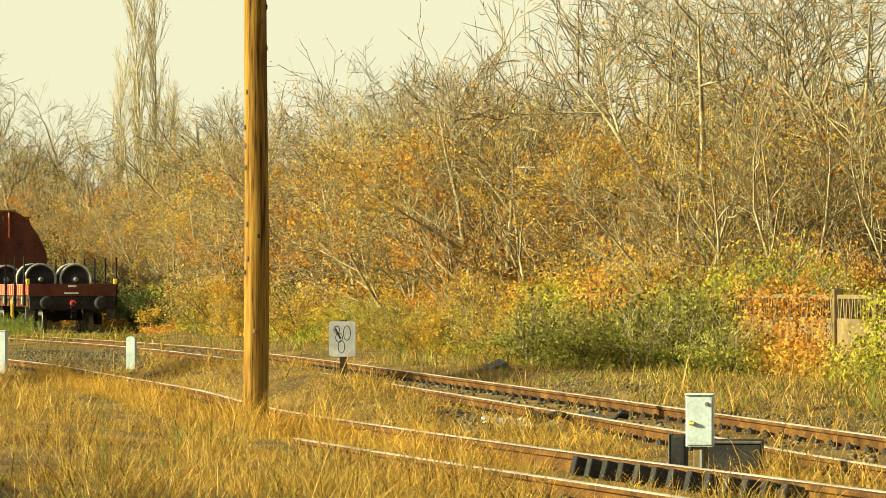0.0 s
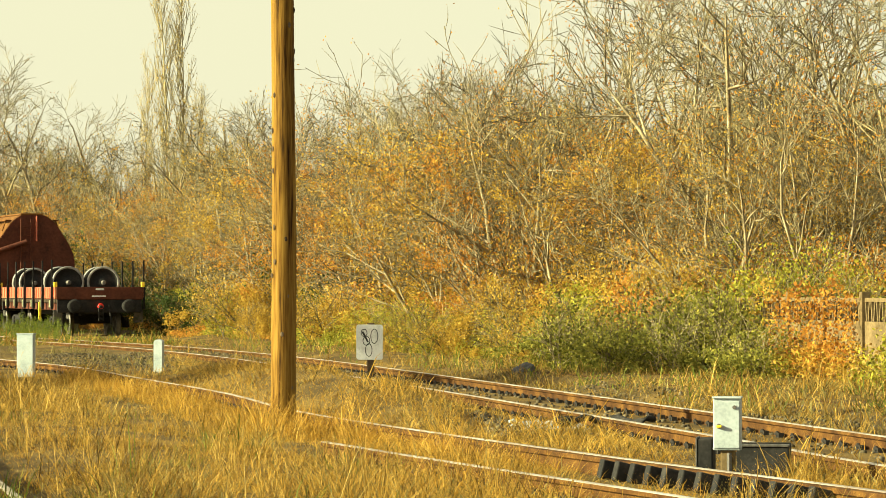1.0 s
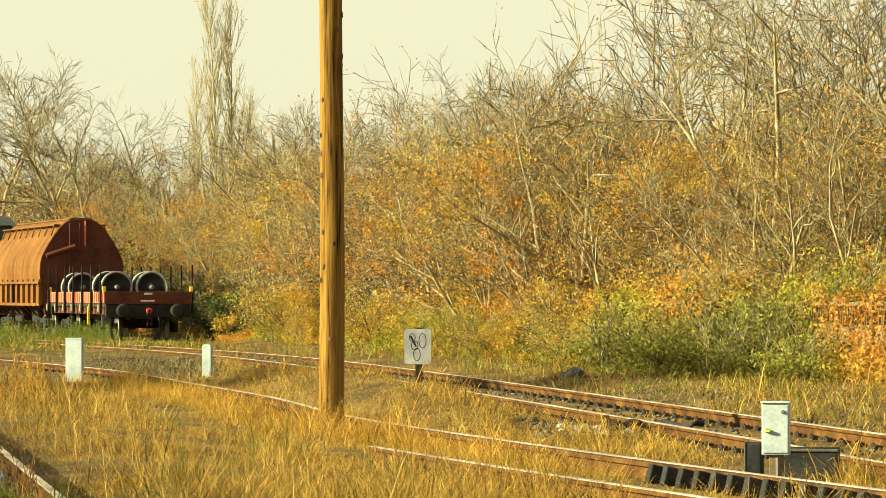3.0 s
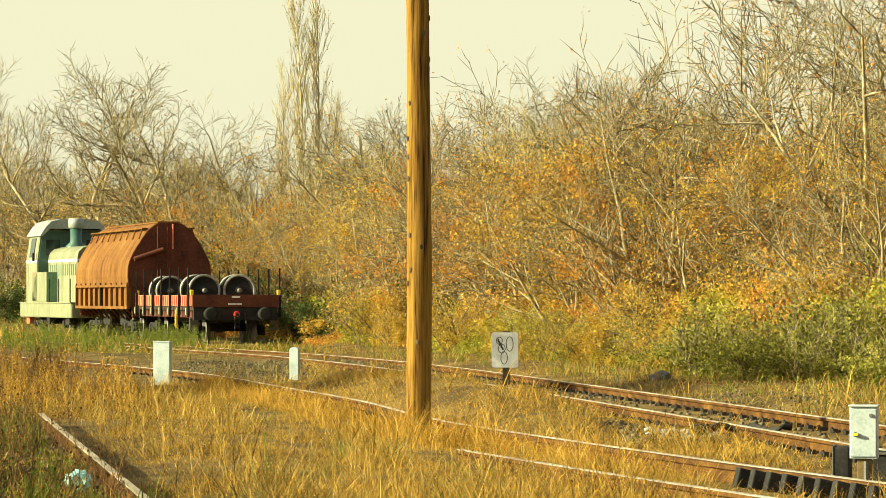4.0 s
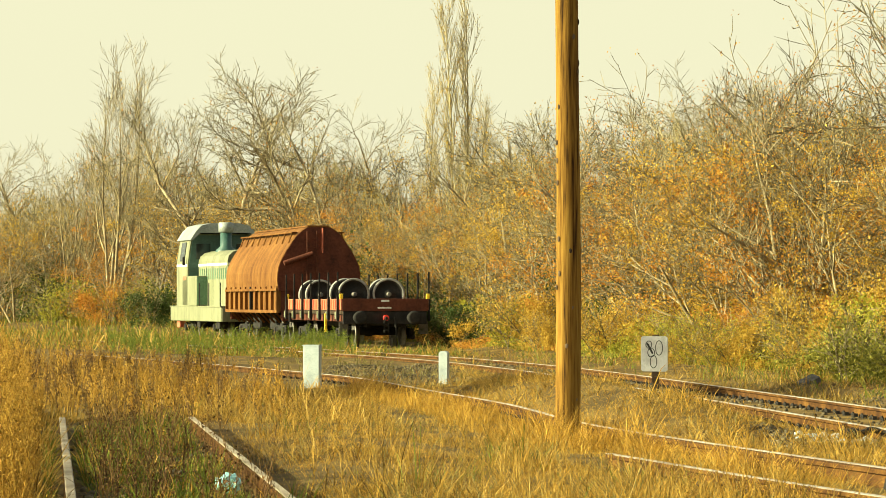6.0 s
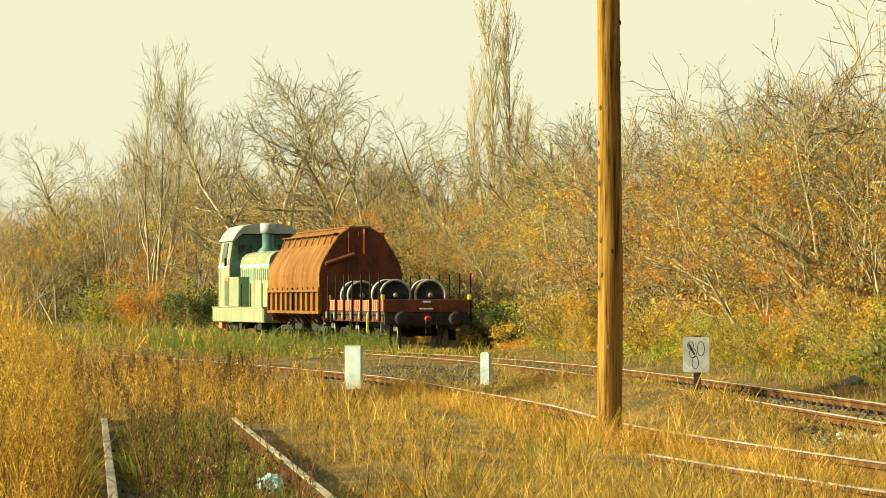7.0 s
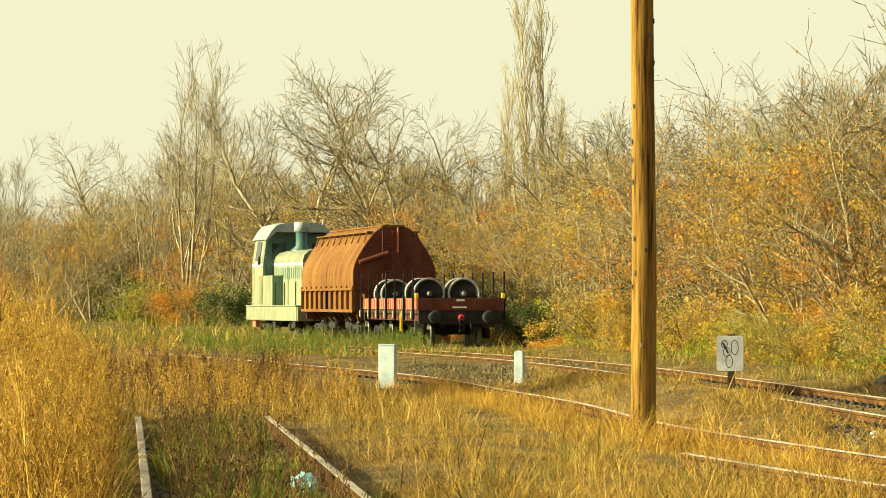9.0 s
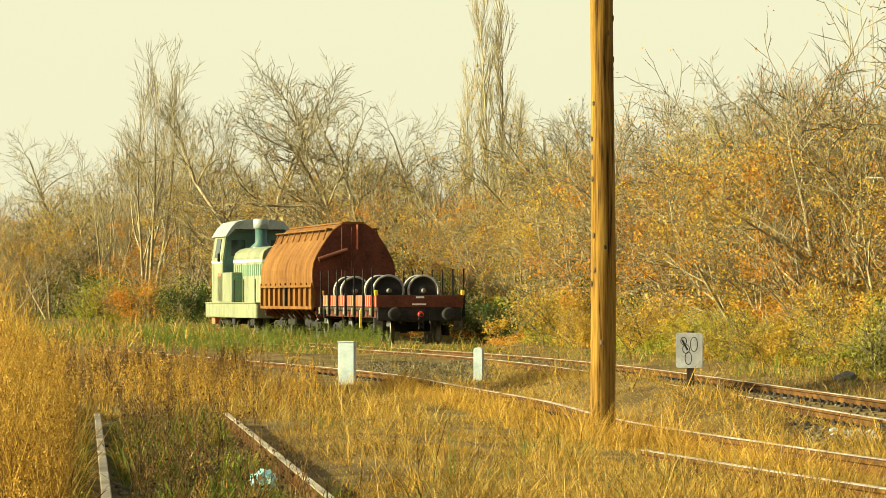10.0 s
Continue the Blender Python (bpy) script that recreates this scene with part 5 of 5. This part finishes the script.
    blades("verge_weeds", "low olive weeds beyond the main track", M_OLIVE, x[keep][1::2], y[keep][1::2], 0.15, 0.005, 70, 1.2)
    # beyond the main track up to the fence
    x, y = field(60000, 30, 150, -0.138, 0.208, 4, 1.0)
    a, b, c, e = lines(y)
    keep = (x > b + 0.25) & ((x < c - 1.6) | (x > c + 0.2) | (y < 112)) & (np.abs(x) < 14)
    blades("bank_grass", "dry and green grass on the bank", M_STRAW, x[keep], y[keep], 0.24, 0.006, 5, 1.1)
    x, y = field(50000, 30, 150, -0.138, 0.208, 6, 1.0, 0.05)
    a, b, c, e = lines(y)
    keep = (x > b + 0.25) & (x > c - 2.5)
    blades("green_grass", "patches of green grass beside the far track", M_GREEN, x[keep], y[keep], 0.25, 0.008, 7, 0.6)
    x, y = field(40000, 95, 128, -0.154, 0.000, 27, 1.0)
    a, b, c, e = lines(y)
    keep = (x < c - 1.6) & (x > c - 9)
    blades("verge_grass", "green and yellow grass before the far track", M_GREEN, x[keep][::2], y[keep][::2], 0.2, 0.01, 28, 0.9)
    blades("verge_straw", "yellow grass before the far track", M_STRAW, x[keep][1::2], y[keep][1::2], 0.22, 0.01, 29, 1.0)
    x, y = field(5000, 62, 96, -0.06, 0.03, 55)
    a, b, c, e = lines(y)
    keep = (x > a + 0.2) & (x < b + 0.3) & clear_of_rails(x, y, 0.2)
    blades("ballast_weeds", "low grey-green weeds on the ballast", M_OLIVE, x[keep], y[keep], 0.16, 0.007, 56, 1.0)
    # tall weeds beside and behind the siding
    x, y = field(3200, 21, 46, -0.19, -0.06, 8, 1.0, -0.12)
    a, b, c, e = lines(y)
    keep = x < e - 1.8
    x, y, edge = x[keep], y[keep], (e - 1.8)[keep]
    weeds("tall_weeds", "tall rusty orange dry weeds beside the siding", M_STRAW_RED, x, y, np.clip(0.55 + 1.0 * (edge - x), 0.5, 1.4), 9, 24, 3, 0.01)
    x, y = field(16000, 23, 46, -0.162, -0.069, 30, 1.0)
    a, b, c, e = lines(y)
    keep = x < e - 1.7
    blades("weed_grass", "golden grass at the foot of the weeds", M_STRAW, x[keep], y[keep], 0.45, 0.004, 31, 0.9)
    x, y = field(2000, 45, 100, -0.162, 0.000, 10, 1.0)
    a, b, c, e = lines(y)
    keep = (x < a - 2.2 - (y - 45) * 0.02) & (x < -0.049 * y)
    weeds("brown_weeds", "brown dry weeds in front of the far track", M_STRAW_RED, x[keep], y[keep], 0.55, 11, 14)
    x, y = field(60000, 44, 105, -0.162, 0.000, 32, 1.0)
    a, b, c, e = lines(y)
    keep = x < a - 1.7 - (y - 45) * 0.02
    blades("meadow_grass", "pale dry grass between the weeds", M_STRAW, x[keep], y[keep], 0.28, 0.005, 12, 1.25)
    # the overgrown siding
    x, y = field(90000, 18, 44, -0.154, -0.031, 13, 1.0)
    a, b, c, e = lines(y)
    keep = (x < e + 0.1) & (x > e - 1.7) & clear_of_rails(x, y, 0.13)
    x, y = x[keep], y[keep]
    blades("siding_grass", "short green and brown grass on the siding", M_GREEN, x[::2], y[::2], 0.18, 0.005, 14, 0.7)
    blades("siding_straw", "short withered grass on the siding", M_STRAW_RED, x[1::4], y[1::4], 0.16, 0.004, 15, 0.7)
    x, y = field(330, 21, 40, -0.154, -0.031, 33, 1.0)
    a, b, c, e = lines(y)
    keep = (x < e - 0.2) & (x > e - 1.35)
    weeds("dark_weeds", "dark spindly weeds growing on the siding", M_DARKWEED, x[keep], y[keep], 0.6, 34, 12, 1)
    x, y = field(700, 96, 117, -0.098, -0.031, 35, 1.0, -0.1)
    a, b, c, e = lines(y)
    keep = x < c - 2.2
    weeds("green_weeds", "green weeds in front of the far track", M_GREEN, x[keep], y[keep], 0.55, 36, 16, 3)
    x, y = field(30000, 110, 240, -0.169, -0.038, 41)
    a, b, c, e = lines(y)
    keep = np.abs(x - c + 0.75) > 2.2
    blades("far_meadow", "yellow and green meadow grass by the woods", M_STRAW, x[keep][::2], y[keep][::2], 0.42, 0.016, 42, 0.9)
    blades("far_green_meadow", "green meadow grass by the woods", M_GREEN, x[keep][1::2], y[keep][1::2], 0.42, 0.016, 43, 0.9)
    x, y = field(1500, 48, 92, -0.162, -0.03, 44, 1.0, -0.05)
    a, b, c, e = lines(y)
    keep = x < a - 3.2
    weeds("dark_brown_weeds", "dark red-brown withered weeds in clumps", M_DARKWEED, x[keep], y[keep], 0.6, 45, 24, 1)
    x, y = field(14000, 42, 66, 0.1, 0.208, 39)
    a, b, c, e = lines(y)
    keep = (x > c + 0.6) & (x < c + 4)
    blades("tall_bank_grass", "tall dry grass in front of the fence", M_STRAW, x[keep], y[keep], 0.3, 0.004, 40, 0.9)
    x, y = field(1300, 18, 60, -0.138, 0.208, 37, 1.2, 0.16)
    a, b, c, e = lines(y)
    keep = (x < a - 1.6) & ((x > e + 0.3) | (y > 44))
    blades("green_tufts", "green tufts among the dry grass", M_GREEN, x[keep], y[keep], 0.22, 0.004, 38, 0.7, 10, 0.15)


grass()

# ---- loose things on the ground ----
build_boulder(5.69, 61.0)
build_hose(4.3, 38.6)
build_bag(-1.85, 28.4)
ballast("grey ballast stones between the rails", 1, 1300, -1.4, 0.0, 62, 86, 0.026, TRACK_B)
ballast("grey ballast around the disused points", 2, 700, 3.2, 4.5, 37, 42, 0.03)
ballast("grey ballast patch in dry grass", 3, 2600, -3.0, -0.2, 66, 84, 0.026)
ballast("brown ballast beside the main track", 4, 1400, 0.3, 1.9, 34, 56, 0.022, TRACK_B)
ballast("dark ballast under the main track", 5, 700, -1.5, 0.1, 24, 62, 0.03, TRACK_B)
ballast("dark ballast under the siding", 6, 350, -1.5, 0.0, 20, 43, 0.035, TRACK_E)
ballast("pale limestone lumps round the disused points", 7, 46, 3.5, 4.3, 38.2, 40.5, 0.055, mat=M_GREY)
